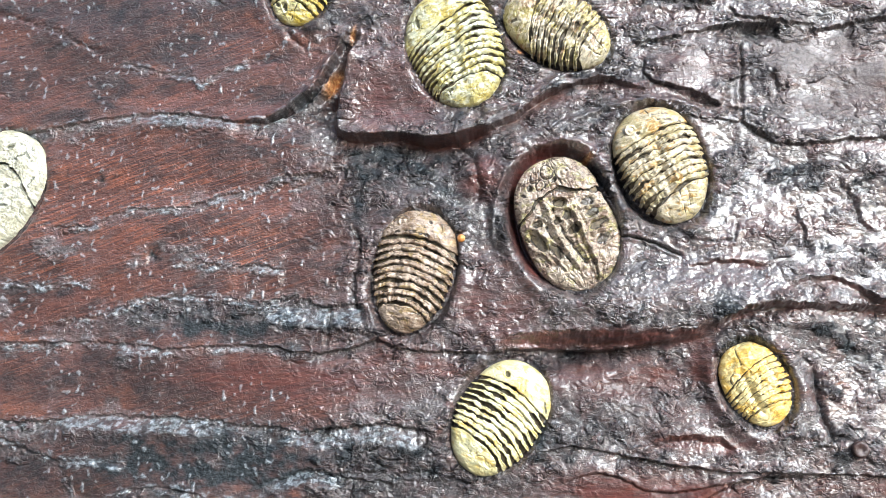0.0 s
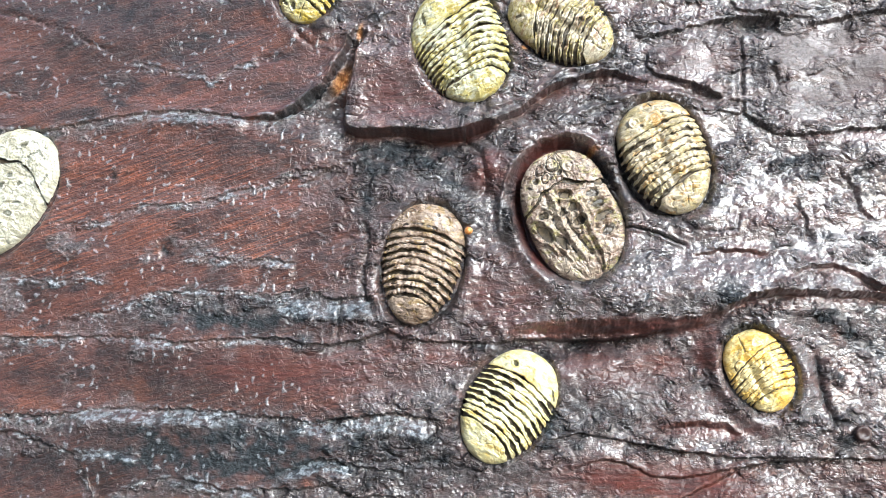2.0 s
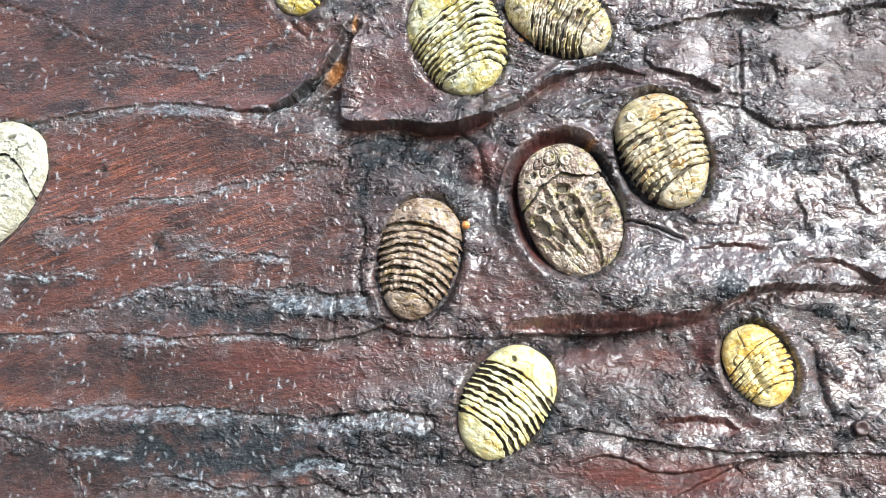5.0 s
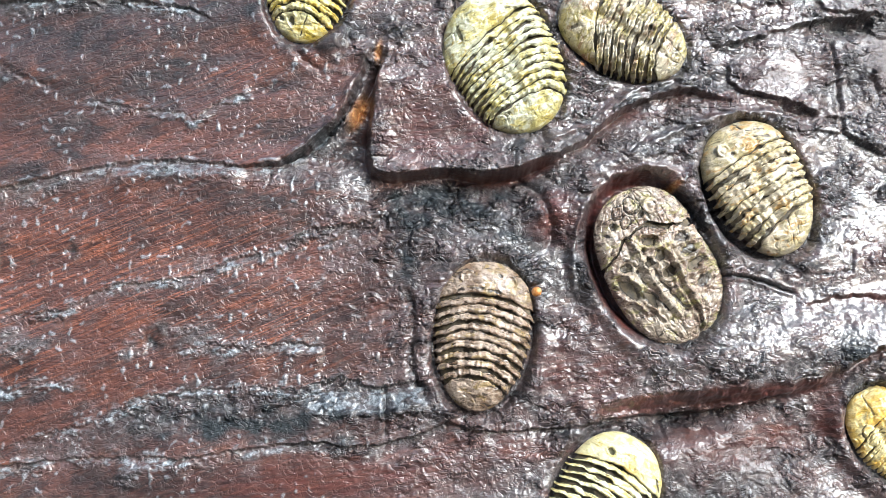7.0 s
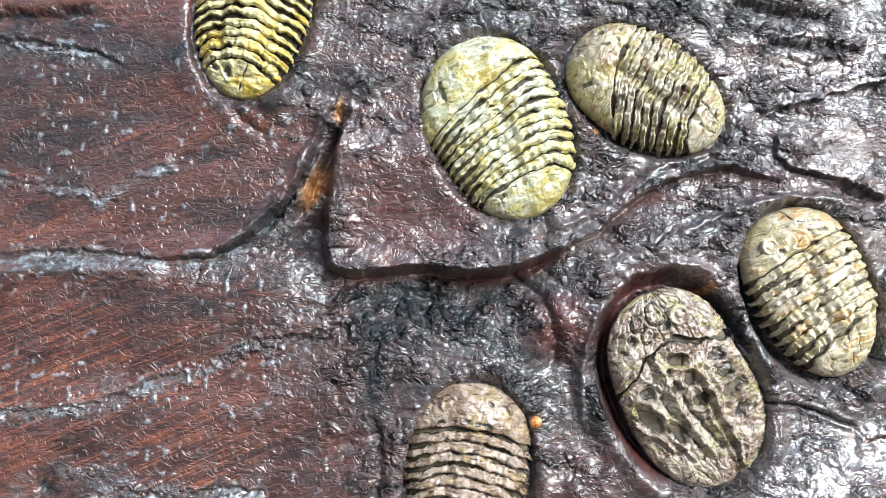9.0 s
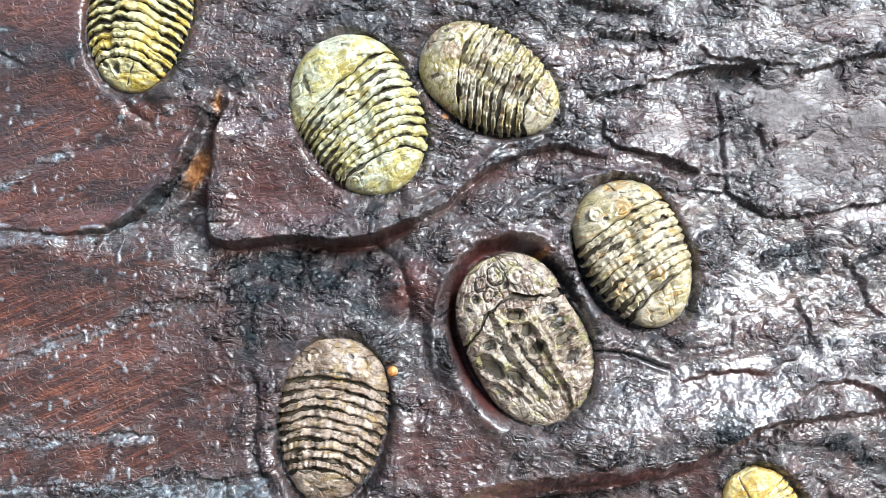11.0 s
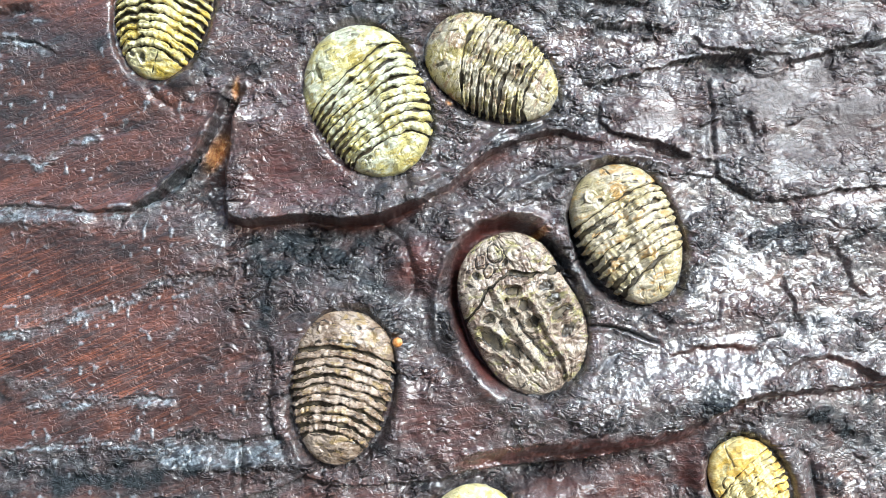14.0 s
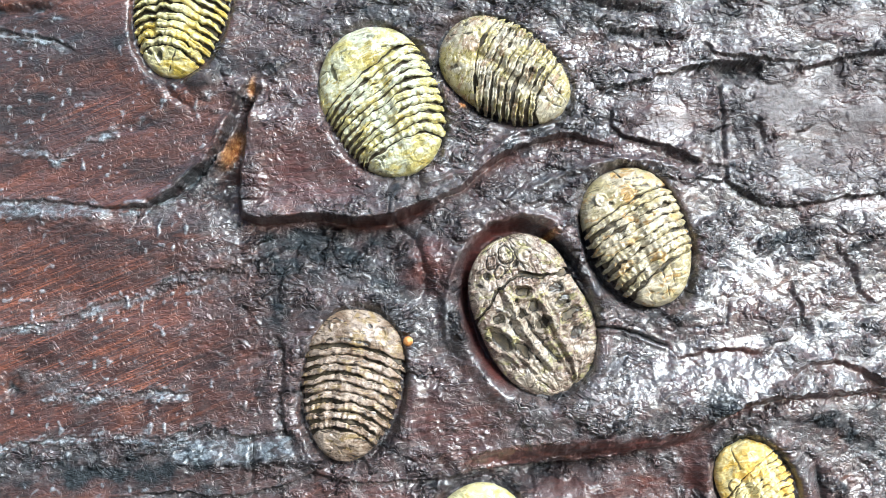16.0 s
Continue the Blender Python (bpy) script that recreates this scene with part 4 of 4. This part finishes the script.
def placed(key, sink):
    x, z, length, width, turn = FOSSILS[key]
    a = radians(turn)
    m = Matrix(((math.cos(a), math.sin(a), 0, x), (0, 0, -1, sink), (-math.sin(a), math.cos(a), 0, z), (0, 0, 0, 1)))
    root = new("trilobite")
    root.empty_display_size = 0.02
    root.matrix_world = m
    return root, length, width


def trim_down(t, nv, edge):
    """Turns the outermost rows of a piece down."""
    rim = np.clip(np.minimum(t, 1 - t) * (nv - 1) / 2.0, 0, 1)
    return -edge * (1 - rim) ** 1.5


def eye_ring(body, e, v, r, mat, parent):
    """A raised ring eye with a button in the middle."""
    n, rows = 20, ((1.25, -0.0010), (1.10, 0.0006), (0.92, 0.0011), (0.72, 0.0002), (0.50, 0.0001), (0.34, 0.0010), (0.0, 0.0013))
    ee, vv = np.array([[e]]), np.array([[v]])
    x, y, z = float((ee * body.half(ee, vv))[0, 0]), v * body.l, float(body.dome(ee, vv)[0, 0])
    verts = [(x + r * k * math.cos(6.2832 * i / n) * (1 + 0.08 * math.sin(3 * i)), y + r * k * math.sin(6.2832 * i / n), z + 0.0012 + up * r / 0.0045) for k, up in rows for i in range(n)]
    faces = [(j * n + i, j * n + (i + 1) % n, (j + 1) * n + (i + 1) % n, (j + 1) * n + i) for j in range(len(rows) - 1) for i in range(n)]
    part("eye", verts, faces, mat, parent)


def trilobite(key, mat, label, rings=9, height=0.014, tail_at=-0.55, head_at=0.45, skew=(0, 0), droop=(0.08, 0.15), head_droop=None, gap=0.4, shut=0.0, flank=0.5, rise=0.0016,
              teeth=0.05, eyes=(), marks=(), tail_marks=(), sink=0.004, glabella=0.0030, seed=1, lean=0.0, **form):
    """shut: how readily the slits close along the rings; flank: how far they stay open at the sides."""
    root, length, width = placed(key, sink)
    body = Body(length, width, height, seed=seed * 7, **form)
    tagged(root, label, "trilobite fossil", "fossils set in the relief")
    e = np.linspace(-0.93, 0.93, 44)[:, None]
    v = np.linspace(-0.93, 0.93, 50)[None, :] + 0 * e
    body.sheet("core", e + 0 * v, v, np.full(v.shape, -0.0016), np.ones(v.shape), GROOVE, root, "dark matrix between the rings")

    def line(k, e):
        """The joint under ring k: 0 lies on the tail shield, the last on the head."""
        f = k / rings
        c = tail_at + (head_at - tail_at) * f
        q = e - body.middle(c)
        d = droop if head_droop is None or k < rings else head_droop
        v = c + (skew[1] + (skew[0] - skew[1]) * f**0.6) * e - d[0] * np.maximum(0, -q) ** 2.4 - d[1] * np.maximum(0, q) ** 1.6
        near = np.sin(math.pi * min(1, max(0.15, f)))
        return v + 0.030 * near * perlin(e * 2.3 + 0.6, e * 0 + k * 0.22, seed + 30) + 0.014 * perlin(e * 5 + 0.3, e * 0 + k * 0.9, seed + 33) + 0.006 * perlin(e * 13, e * 0 + k * 1.7, seed + 35)

    def slit(k, e):
        """How far joint k stands open."""
        n = perlin(e * 1.9 + 1.3 * k, e * 0 + k * 1.37, seed + 40) + 0.3 * perlin(e * 5.2, e * 0 + k * 2.1, seed + 43)
        s = np.clip((n - shut + flank * np.abs(e) ** 2.5 - lean * e + 0.08) / 0.60, 0, 1)
        return s * (0.55 + 0.55 * np.clip(0.5 + perlin(e * 3.1, e * 0 + k * 3.3, seed + 46), 0, 1))

    pitch = (head_at - tail_at) / rings
    # head shield
    nu, nv = 110, 56
    e = np.linspace(-0.995, 0.995, nu)[:, None]
    t = np.linspace(0, 1, nv)[None, :] + 0 * e
    opened = slit(rings, e)
    lo = line(rings, e) + 0.5 * gap * pitch * opened + 0.008
    v = lo + (0.995 - lo) * t
    ee = e + 0 * t
    mid = body.middle(np.array(0.6))
    lift = glabella * np.exp(-(((ee - mid) / 0.52) ** 4) - (((v - 0.68) / 0.20) ** 4)) + trim_down(t, nv, 0.0018) + 0.0012
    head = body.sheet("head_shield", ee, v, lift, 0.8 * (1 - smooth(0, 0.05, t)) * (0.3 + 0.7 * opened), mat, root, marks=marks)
    for ex, ev, r in eyes:
        eye_ring(body, ex, ev, r, mat, head)
    # tail shield
    opened = slit(0, e)
    hi = line(0, e) - 0.5 * gap * pitch * opened - 0.008
    v = -0.995 + (hi + 0.995) * t
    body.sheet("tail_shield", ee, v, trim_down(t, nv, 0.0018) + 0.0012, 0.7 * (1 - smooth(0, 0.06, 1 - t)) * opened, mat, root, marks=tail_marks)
    # thorax rings
    nu, nv = 130, 15
    e0 = np.linspace(-1, 1, nu)[:, None]
    t = np.concatenate([[0, 0.03, 0.08], np.linspace(0.15, 0.85, nv - 6), [0.92, 0.97, 1]])[None, :] + 0 * e0
    for k in range(rings):
        reach = np.where(e0 < 0, 1.0 + teeth * (0.3 + perlin(np.array(k * 1.9), np.array(0.4), seed + 50)), 1.0 + teeth * (0.3 + perlin(np.array(k * 2.3), np.array(7.4), seed + 51)))
        e = e0 * reach
        a, b = slit(k, e), slit(k + 1, e)
        point = 1 - (0.30 + 2.5 * teeth) * smooth(0.80, 1.0, np.abs(e0)) ** 2
        low, high = line(k, e) + 0.5 * gap * pitch * a + 0.002, line(k + 1, e) - 0.5 * gap * pitch * b - 0.003
        centre = 0.5 * (low + high)
        low, high = centre + (low - centre) * point, centre + (high - centre) * point
        low, high = low + 0.10 * pitch * fbm(e * 9, e * 0 + k, 3, seed + 54), high + 0.10 * pitch * fbm(e * 9, e * 0 + k + 9, 3, seed + 55)
        v = low + (high - low) * t
        ee = e + 0 * t
        swell = 1 + 0.8 * perlin(e * 3.4, e * 0 + k * 1.3, seed + 57) + 0.6 * perlin(e * 11, e * 0 + k * 1.3, seed + 58)
        second = smooth(-0.05, 0.45, perlin(e * 2.6 + k, e * 0 + k * 0.7, seed + 60))
        seam = np.exp(-(((t - 0.58 - 0.10 * perlin(e * 4, e * 0 + k * 2.7, seed + 62)) / 0.085) ** 2)) * second
        ridge = rise * swell * (0.45 + 0.75 * np.exp(-(((t - 0.30) / 0.30) ** 2)) - 0.55 * seam)
        drop = (0.0007 + 0.0016 * a) * (1 - smooth(0, 0.13, t)) + (0.0007 + 0.0016 * b) * (1 - smooth(0, 0.13, 1 - t))
        frayed = 0.12 * fbm(e * 14, t * 2 + k * 3, 2, seed + 64)
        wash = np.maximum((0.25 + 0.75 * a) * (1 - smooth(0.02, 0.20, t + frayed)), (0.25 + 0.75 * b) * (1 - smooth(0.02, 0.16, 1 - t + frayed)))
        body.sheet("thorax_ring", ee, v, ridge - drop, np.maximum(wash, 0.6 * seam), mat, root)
    return root


def worn_trilobite(key, mat, label, height, head_line, marks, head_marks, eyes=(), sink=0.004, seed=4, **form):
    """A cast worn down to its inner side: a broad head above a broken joint, a keel, furrows and pits."""
    root, length, width = placed(key, sink)
    body = Body(length, width, height, seed=seed * 7, **form)
    tagged(root, label, "trilobite fossil", "fossils set in the relief")
    e = np.linspace(-0.93, 0.93, 44)[:, None]
    v = np.linspace(-0.93, 0.93, 50)[None, :] + 0 * e
    body.sheet("core", e + 0 * v, v, np.full(v.shape, -0.0030), np.ones(v.shape), GROOVE, root, "dark matrix round the worn cast")
    e = np.linspace(-0.995, 0.995, 190)[:, None]
    joint = np.interp(e, [p[0] for p in head_line], [p[1] for p in head_line]) + 0.03 * perlin(e * 5, e * 0 + 0.3, seed + 70) + 0.012 * perlin(e * 15, e * 0 + 0.7, seed + 71)
    opened = 0.006 + 0.030 * smooth(-0.2, 0.4, perlin(e * 2.8, e * 0 + 1.9, seed + 73))
    for name, lo, hi, nv, cuts in (("body", -0.995, joint - opened, 190, marks), ("head_shield", joint + opened, 0.995, 100, head_marks)):
        t = np.linspace(0, 1, nv)[None, :] + 0 * e
        v = lo + (hi - lo) * t
        ee = e + 0 * t
        x, y = ee * body.b, v * body.l
        wx, wy = x + 0.003 * perlin(x * 90, y * 90, seed + 74), y + 0.003 * perlin(x * 90, y * 90, seed + 75)
        worm = np.maximum(0, 1 - np.abs(perlin(wx * 170, wy * 120, seed + 76)) / 0.13)
        lump = fbm(wx * 130, wy * 110, 3, seed + 78)
        lift = 0.0008 * lump - 0.0006 * worm + trim_down(t, nv, 0.0022) + (0.0008 if name == "head_shield" else 0)
        joint_side = t if name == "head_shield" else 1 - t
        wash = np.maximum(0.55 * worm * smooth(-0.1, 0.4, -lump), 0.8 * (1 - smooth(0, 0.03, joint_side)))
        piece = body.sheet(name, ee, v, lift, wash, mat, root, marks=cuts)
    for ex, ev, r in eyes:
        eye_ring(body, ex, ev, r, mat, piece)
    return root


LIME = fossil_material("pale_lime_cast", (0.568, 0.559, 0.404), (0.482, 0.413, 0.146), (0.075, 0.065, 0.025), (0.47, 0.36, 0.08), 0.6)
OLIVE = fossil_material("olive_tan_cast", (0.485, 0.425, 0.305), (0.37, 0.305, 0.115), (0.055, 0.042, 0.022), (0.27, 0.165, 0.095), 0.55, 0.24)
BROWN = fossil_material("brown_cast", (0.35, 0.268, 0.20), (0.195, 0.130, 0.083), (0.028, 0.020, 0.014), (0.29, 0.20, 0.08), 0.75, 0.22)
GREY = fossil_material("grey_green_cast", (0.385, 0.318, 0.240), (0.225, 0.155, 0.112), (0.032, 0.025, 0.019), (0.33, 0.29, 0.12), 0.7, 0.22)
CREAM = fossil_material("cream_cast", (0.53, 0.455, 0.32), (0.42, 0.345, 0.175), (0.055, 0.040, 0.024), (0.52, 0.30, 0.08), 0.5)
LEMON = fossil_material("lemon_cast", (0.704, 0.651, 0.387), (0.651, 0.563, 0.264), (0.045, 0.040, 0.018), (0.60, 0.42, 0.10), 0.25, 0.36)
AMBER = fossil_material("amber_cast", (0.669, 0.554, 0.264), (0.634, 0.414, 0.088), (0.12, 0.085, 0.03), (0.74, 0.46, 0.08), 0.35)
BONE = fossil_material("bone_cast", (0.46, 0.445, 0.36), (0.40, 0.375, 0.27), (0.12, 0.12, 0.09), (0.38, 0.36, 0.25), 0.35, 0.4)
GOLD = fossil_material("gold_black_cast", (0.56, 0.50, 0.27), (0.528, 0.387, 0.062), (0.018, 0.015, 0.009), (0.50, 0.46, 0.20), 0.45)

trilobite("A", LIME, "large pale lime-yellow trilobite with dark lines between its rings", 10, 0.015, -0.57, 0.43, (0.20, 0.02), (0.06, 0.30), None, 0.34, 0.0, 0.35, 0.0018, 0.06,
          marks=(("swell", -0.30, 0.66, 0.021, 0.015, -20, 0.0022), ("ring", -0.86, 0.50, 0.0030, 0.0010), ("line", ((0.30, 0.62), (0.62, 0.55), (0.82, 0.50)), 0.0011, -0.0012), ("pit", 0.22, 0.80, 0.005, 0.0022, 10, 0.0008),
                 ("line", ((-0.72, 0.62), (-0.62, 0.42)), 0.0016, -0.0010)),
          tail_marks=(("swell", 0.15, -0.74, 0.010, 0.012, 0, 0.0012), ("line", ((-0.55, -0.72), (-0.2, -0.64)), 0.001, -0.001)),
          lean=0.22, left=(0.02, 0.08, 0.25), right=(-0.03, 0, 0), axis=(0.55, 0.34), seed=1)
trilobite("B", OLIVE, "olive and tan trilobite with a glossy round tail", 9, 0.014, -0.54, 0.47, (0, 0), (0.12, 0.06), (0.20, 0.05), 0.38, 0.08, 0.45, 0.0018, 0.05,
          marks=(("pit", 0.55, 0.80, 0.0026, 0.0020, 0, 0.0012), ("pit", 0.72, 0.62, 0.0018, 0.0014, 0, 0.0010), ("line", ((0.10, 0.93), (0.22, 0.72), (0.42, 0.60)), 0.0012, -0.0009),
                 ("swell", -0.35, 0.70, 0.014, 0.010, 0, 0.0016), ("line", ((-0.78, 0.70), (-0.55, 0.62)), 0.0014, -0.0012)),
          tail_marks=(("line", ((0.20, -0.58), (0.12, -0.95)), 0.0010, -0.0007), ("line", ((-0.22, -0.62), (-0.3, -0.9)), 0.0011, -0.0008)),
          lean=0.45, left=(0.0, 0.03, -0.2), right=(0.06, 0.05, 0.1), axis=(0.36, 0.22), seed=2)
trilobite("C", BROWN, "weathered brown trilobite with ring eyes and close rings", 9, 0.013, -0.55, 0.51, (0, -0.02), (0.14, 0.22), (0.10, 0.20), 0.34, -0.02, 0.45, 0.0021, 0.06,
          ((-0.52, 0.74, 0.0045), (0.52, 0.72, 0.0046)),
          marks=(("line", ((-0.60, 0.55), (-0.1, 0.60), (0.35, 0.56)), 0.0016, -0.0008), ("pit", 0.30, 0.80, 0.002, 0.0016, 0, 0.0010)), tail_marks=(("swell", 0.05, -0.74, 0.013, 0.008, 0, 0.0010),),
          left=(0.10, 0, 0), right=(0.10, 0, 0), axis=(0.10, 0.05), seed=3)
worn_trilobite("D", GREY, "worn grey-green trilobite in a deep oval hollow", 0.010, ((-1, 0.14), (-0.7, 0.28), (-0.44, 0.44), (-0.05, 0.51), (0.33, 0.42), (1, 0.34)),
               (("line", ((0.20, 0.10), (0.26, -0.40), (0.44, -0.86)), 0.0018, 0.0046), ("line", ((0.05, 0.02), (0.10, -0.40), (0.32, -0.84)), 0.0013, 0.0026), ("line", ((-0.36, 0.40), (-0.31, -0.12), (-0.10, -0.62)), 0.0020, 0.0034),
                ("line", ((-0.22, 0.25), (-0.14, -0.20), (0.10, -0.62)), 0.0013, -0.0022), ("line", ((-0.46, 0.20), (-0.44, -0.15), (-0.24, -0.55)), 0.0011, -0.0014),
                ("pit", 0.58, 0.22, 0.0072, 0.0029, 8, 0.0022), ("pit", 0.60, 0.05, 0.0072, 0.0033, 12, 0.0032), ("pit", 0.58, -0.14, 0.0079, 0.0033, 16, 0.0035), ("pit", 0.60, -0.36, 0.0070, 0.0037, 22, 0.0022),
                ("line", ((0.36, 0.14), (0.84, 0.18)), 0.0011, 0.0022), ("line", ((0.36, -0.06), (0.84, 0.0)), 0.0011, 0.0022), ("line", ((0.38, -0.26), (0.82, -0.22)), 0.0011, 0.0022),
                ("pit", -0.72, -0.16, 0.0048, 0.0094, 24, 0.0041), ("pit", -0.46, -0.34, 0.0036, 0.0077, 22, 0.0035), ("pit", -0.60, 0.10, 0.0048, 0.0033, 0, 0.0030), ("line", ((-0.88, -0.05), (-0.62, -0.50)), 0.0013, 0.0024),
                ("line", ((-0.58, -0.16), (-0.44, -0.62)), 0.0013, 0.0024), ("pit", -0.06, 0.30, 0.0058, 0.0033, -20, 0.0035), ("pit", 0.02, 0.10, 0.0043, 0.0044, 30, 0.0035), ("pit", 0.06, -0.12, 0.0050, 0.0037, 20, 0.0041),
                ("pit", -0.20, 0.06, 0.0041, 0.0029, 0, 0.0027), ("line", ((-0.10, 0.42), (0.10, 0.34), (0.32, 0.36)), 0.0012, 0.0016)),
               (("ring", -0.16, 0.79, 0.0040, 0.0012), ("ring", -0.50, 0.76, 0.0032, 0.0012), ("ring", -0.36, 0.62, 0.0030, 0.0010), ("swell", -0.76, 0.34, 0.012, 0.010, 30, 0.0020), ("line", ((-0.55, 0.44), (-0.80, 0.56), (-0.98, 0.62)), 0.0012, -0.0010),
                ("line", ((0.08, 0.92), (0.06, 0.72), (0.14, 0.54)), 0.0012, -0.0012), ("pit", -0.02, 0.66, 0.0036, 0.0022, 40, 0.0022), ("pit", -0.62, 0.62, 0.0026, 0.0024, 0, 0.0019), ("line", ((-0.3, 0.92), (-0.05, 0.95)), 0.001, -0.001),
                ("swell", 0.55, 0.60, 0.010, 0.008, 0, 0.0012)),
               ((0.28, 0.70, 0.0048),), sink=0.002, seed=4, tail=2.7, left=(0.08, 0, 0), right=(-0.08, -0.10, 0.25), axis=(0.0, 0.1), lobe=0.0008)
trilobite("E", CREAM, "cream trilobite with orange patches and broken rings", 8, 0.015, -0.50, 0.50, (0.08, 0.17), (0.05, 0.16), None, 0.44, 0.10, 0.30, 0.0022, 0.05, ((-0.55, 0.66, 0.0040),),
          marks=(("line", ((0.02, 0.98), (0.05, 0.86)), 0.0009, -0.0012), ("pit", -0.36, 0.56, 0.0016, 0.0016, 0, 0.0010), ("line", ((0.20, 0.68), (0.50, 0.62), (0.75, 0.55)), 0.0012, -0.0011), ("line", ((0.15, 0.80), (0.55, 0.74)), 0.0010, -0.0008)),
          tail_marks=(("line", ((0.10, -0.55), (0.16, -0.85)), 0.0010, -0.0007), ("line", ((0.30, -0.5), (0.40, -0.8)), 0.0009, -0.0007)),
          lean=0.45, left=(0.10, 0, 0), right=(0.04, 0, 0), axis=(0.36, 0.28), seed=5)
trilobite("F", LEMON, "bright lemon-yellow trilobite with dark slits between its rings", 9, 0.014, -0.46, 0.54, (0, -0.08), (0.12, 0.20), (0.16, 0.22), 0.56, -0.10, 0.55, 0.0018, 0.10,
          marks=(("pit", -0.45, 0.70, 0.0034, 0.0018, -20, 0.0014), ("line", ((0.80, 0.60), (0.90, 0.45)), 0.001, -0.001)), left=(-0.05, 0.04, -0.2), right=(0.08, 0, 0), axis=(-0.05, -0.1), seed=6)
trilobite("G", AMBER, "small amber-yellow trilobite in a swollen rim", 7, 0.009, -0.50, 0.40, (0.26, 0.05), (0.10, 0.22), None, 0.22, 0.28, 0.50, 0.0010, 0.02,
          marks=(("ring", -0.55, 0.28, 0.0030, 0.0008), ("line", ((-0.35, 0.92), (-0.28, 0.55)), 0.001, -0.0006)), left=(0.04, 0, 0), right=(0, 0.05, -0.1), axis=(0.1, 0.1), seed=7)
worn_trilobite("H", BONE, "bone-coloured worn trilobite with small dark pits", 0.012, ((-1, 0.20), (-0.65, 0.35), (-0.25, 0.41), (0.11, 0.50), (0.5, 0.42), (1, 0.10)),
               (("line", ((0.40, 0.20), (0.26, -0.18), (0.10, -0.80)), 0.0014, 0.0024), ("line", ((0.2, 0.3), (0.08, -0.1), (-0.04, -0.7)), 0.0012, 0.0014), ("pit", -0.50, 0.17, 0.0036, 0.0026, 30, 0.0016), ("pit", -0.54, -0.03, 0.0036, 0.0026, 30, 0.0016),
                ("pit", -0.05, 0.08, 0.0040, 0.0024, 40, 0.0018), ("pit", -0.04, -0.10, 0.0036, 0.0024, 20, 0.0016), ("pit", 0.33, 0.21, 0.0030, 0.0024, 0, 0.0014), ("pit", 0.02, 0.26, 0.0034, 0.0024, 0, 0.0014), ("pit", -0.32, 0.02, 0.0030, 0.0020, 0, 0.0012),
                ("pit", 0.46, -0.05, 0.0040, 0.0018, 25, 0.0012), ("pit", 0.42, -0.24, 0.0040, 0.0018, 25, 0.0012), ("pit", 0.36, -0.42, 0.0036, 0.0016, 25, 0.0012)),
               (("pit", -0.05, 0.74, 0.0044, 0.0022, 35, 0.0026), ("swell", 0.50, 0.60, 0.0075, 0.0070, 0, 0.0030), ("line", ((0.20, 0.62), (0.42, 0.76), (0.62, 0.70)), 0.0012, -0.0014), ("line", ((0.78, 0.50), (0.70, 0.20)), 0.0012, -0.0012)),
               sink=0.003, seed=8, rough=0.8, lobe=0.0008)
trilobite("I", GOLD, "golden-yellow trilobite with black patches along its axis", 9, 0.012, -0.60, 0.42, (0, 0), (0.18, 0.18), None, 0.40, 0.06, 0.45, 0.0018, 0.04,
          tail_marks=(("pit", -0.30, -0.74, 0.0036, 0.0034, 30, 0.0012), ("pit", -0.62, -0.72, 0.0030, 0.0020, 0, 0.0010), ("line", ((0.2, -0.66), (0.05, -0.9)), 0.0012, -0.001)),
          left=(0.06, 0, 0), right=(0.06, 0, 0), axis=(0.0, -0.05), lobe=0.0034, seed=9)

def knob(x, y, z, r, flat=0.7, hollow=False):
    """A small eye: a rounded button, with a sunken middle when hollow."""
    verts, rings, n = [(x, y, z + r * flat * (0.35 if hollow else 1))], 5, 14
    for k in range(1, rings + 1):
        a = k / rings * math.pi / 2
        h = math.cos(a) if not hollow else (0.45 + 0.55 * math.sin(min(1, k / 3) * math.pi / 2)) * (1 if k < 4 else (0.75 if k == 4 else 0))
        verts += [(x + r * math.sin(a) * math.cos(6.2832 * i / n), y + r * math.sin(a) * math.sin(6.2832 * i / n), z + r * flat * h) for i in range(n)]
    faces = [(0, 1 + i, 1 + (i + 1) % n) for i in range(n)]
    for k in range(rings - 1):
        o = 1 + k * n
        faces += [(o + i, o + n + i, o + n + (i + 1) % n, o + (i + 1) % n) for i in range(n)]
    return verts, faces


BEAD = plain_material("varnished_bead", (0.035, 0.018, 0.016), (0.085, 0.055, 0.05), 200, 0.14, 0.0006)
RUST = plain_material("orange_chip", (0.45, 0.16, 0.03), (0.75, 0.42, 0.16), 300, 0.3, 0.0004)

# ---- small pieces set in the relief ----
for name, x, z, out, r, flat, hollow, mat, label in (
    ("ring", 0.312, 1.158, 0.000, 0.0062, 0.6, True, BEAD, "raised varnished ring with a sunken middle"),
    ("chip", 0.0205, 1.3065, -0.001, 0.0034, 1.0, False, RUST, "small orange chip"),
):
    verts, faces = knob(0, 0, 0, r, flat, hollow)
    piece = part(name, [(a, -c, b) for a, b, c in verts], faces, mat, panel, label)
    i, j = np.searchsorted(XS, x), np.searchsorted(ZS, z)
    piece.location = (x, -H[i, j] - out, z)
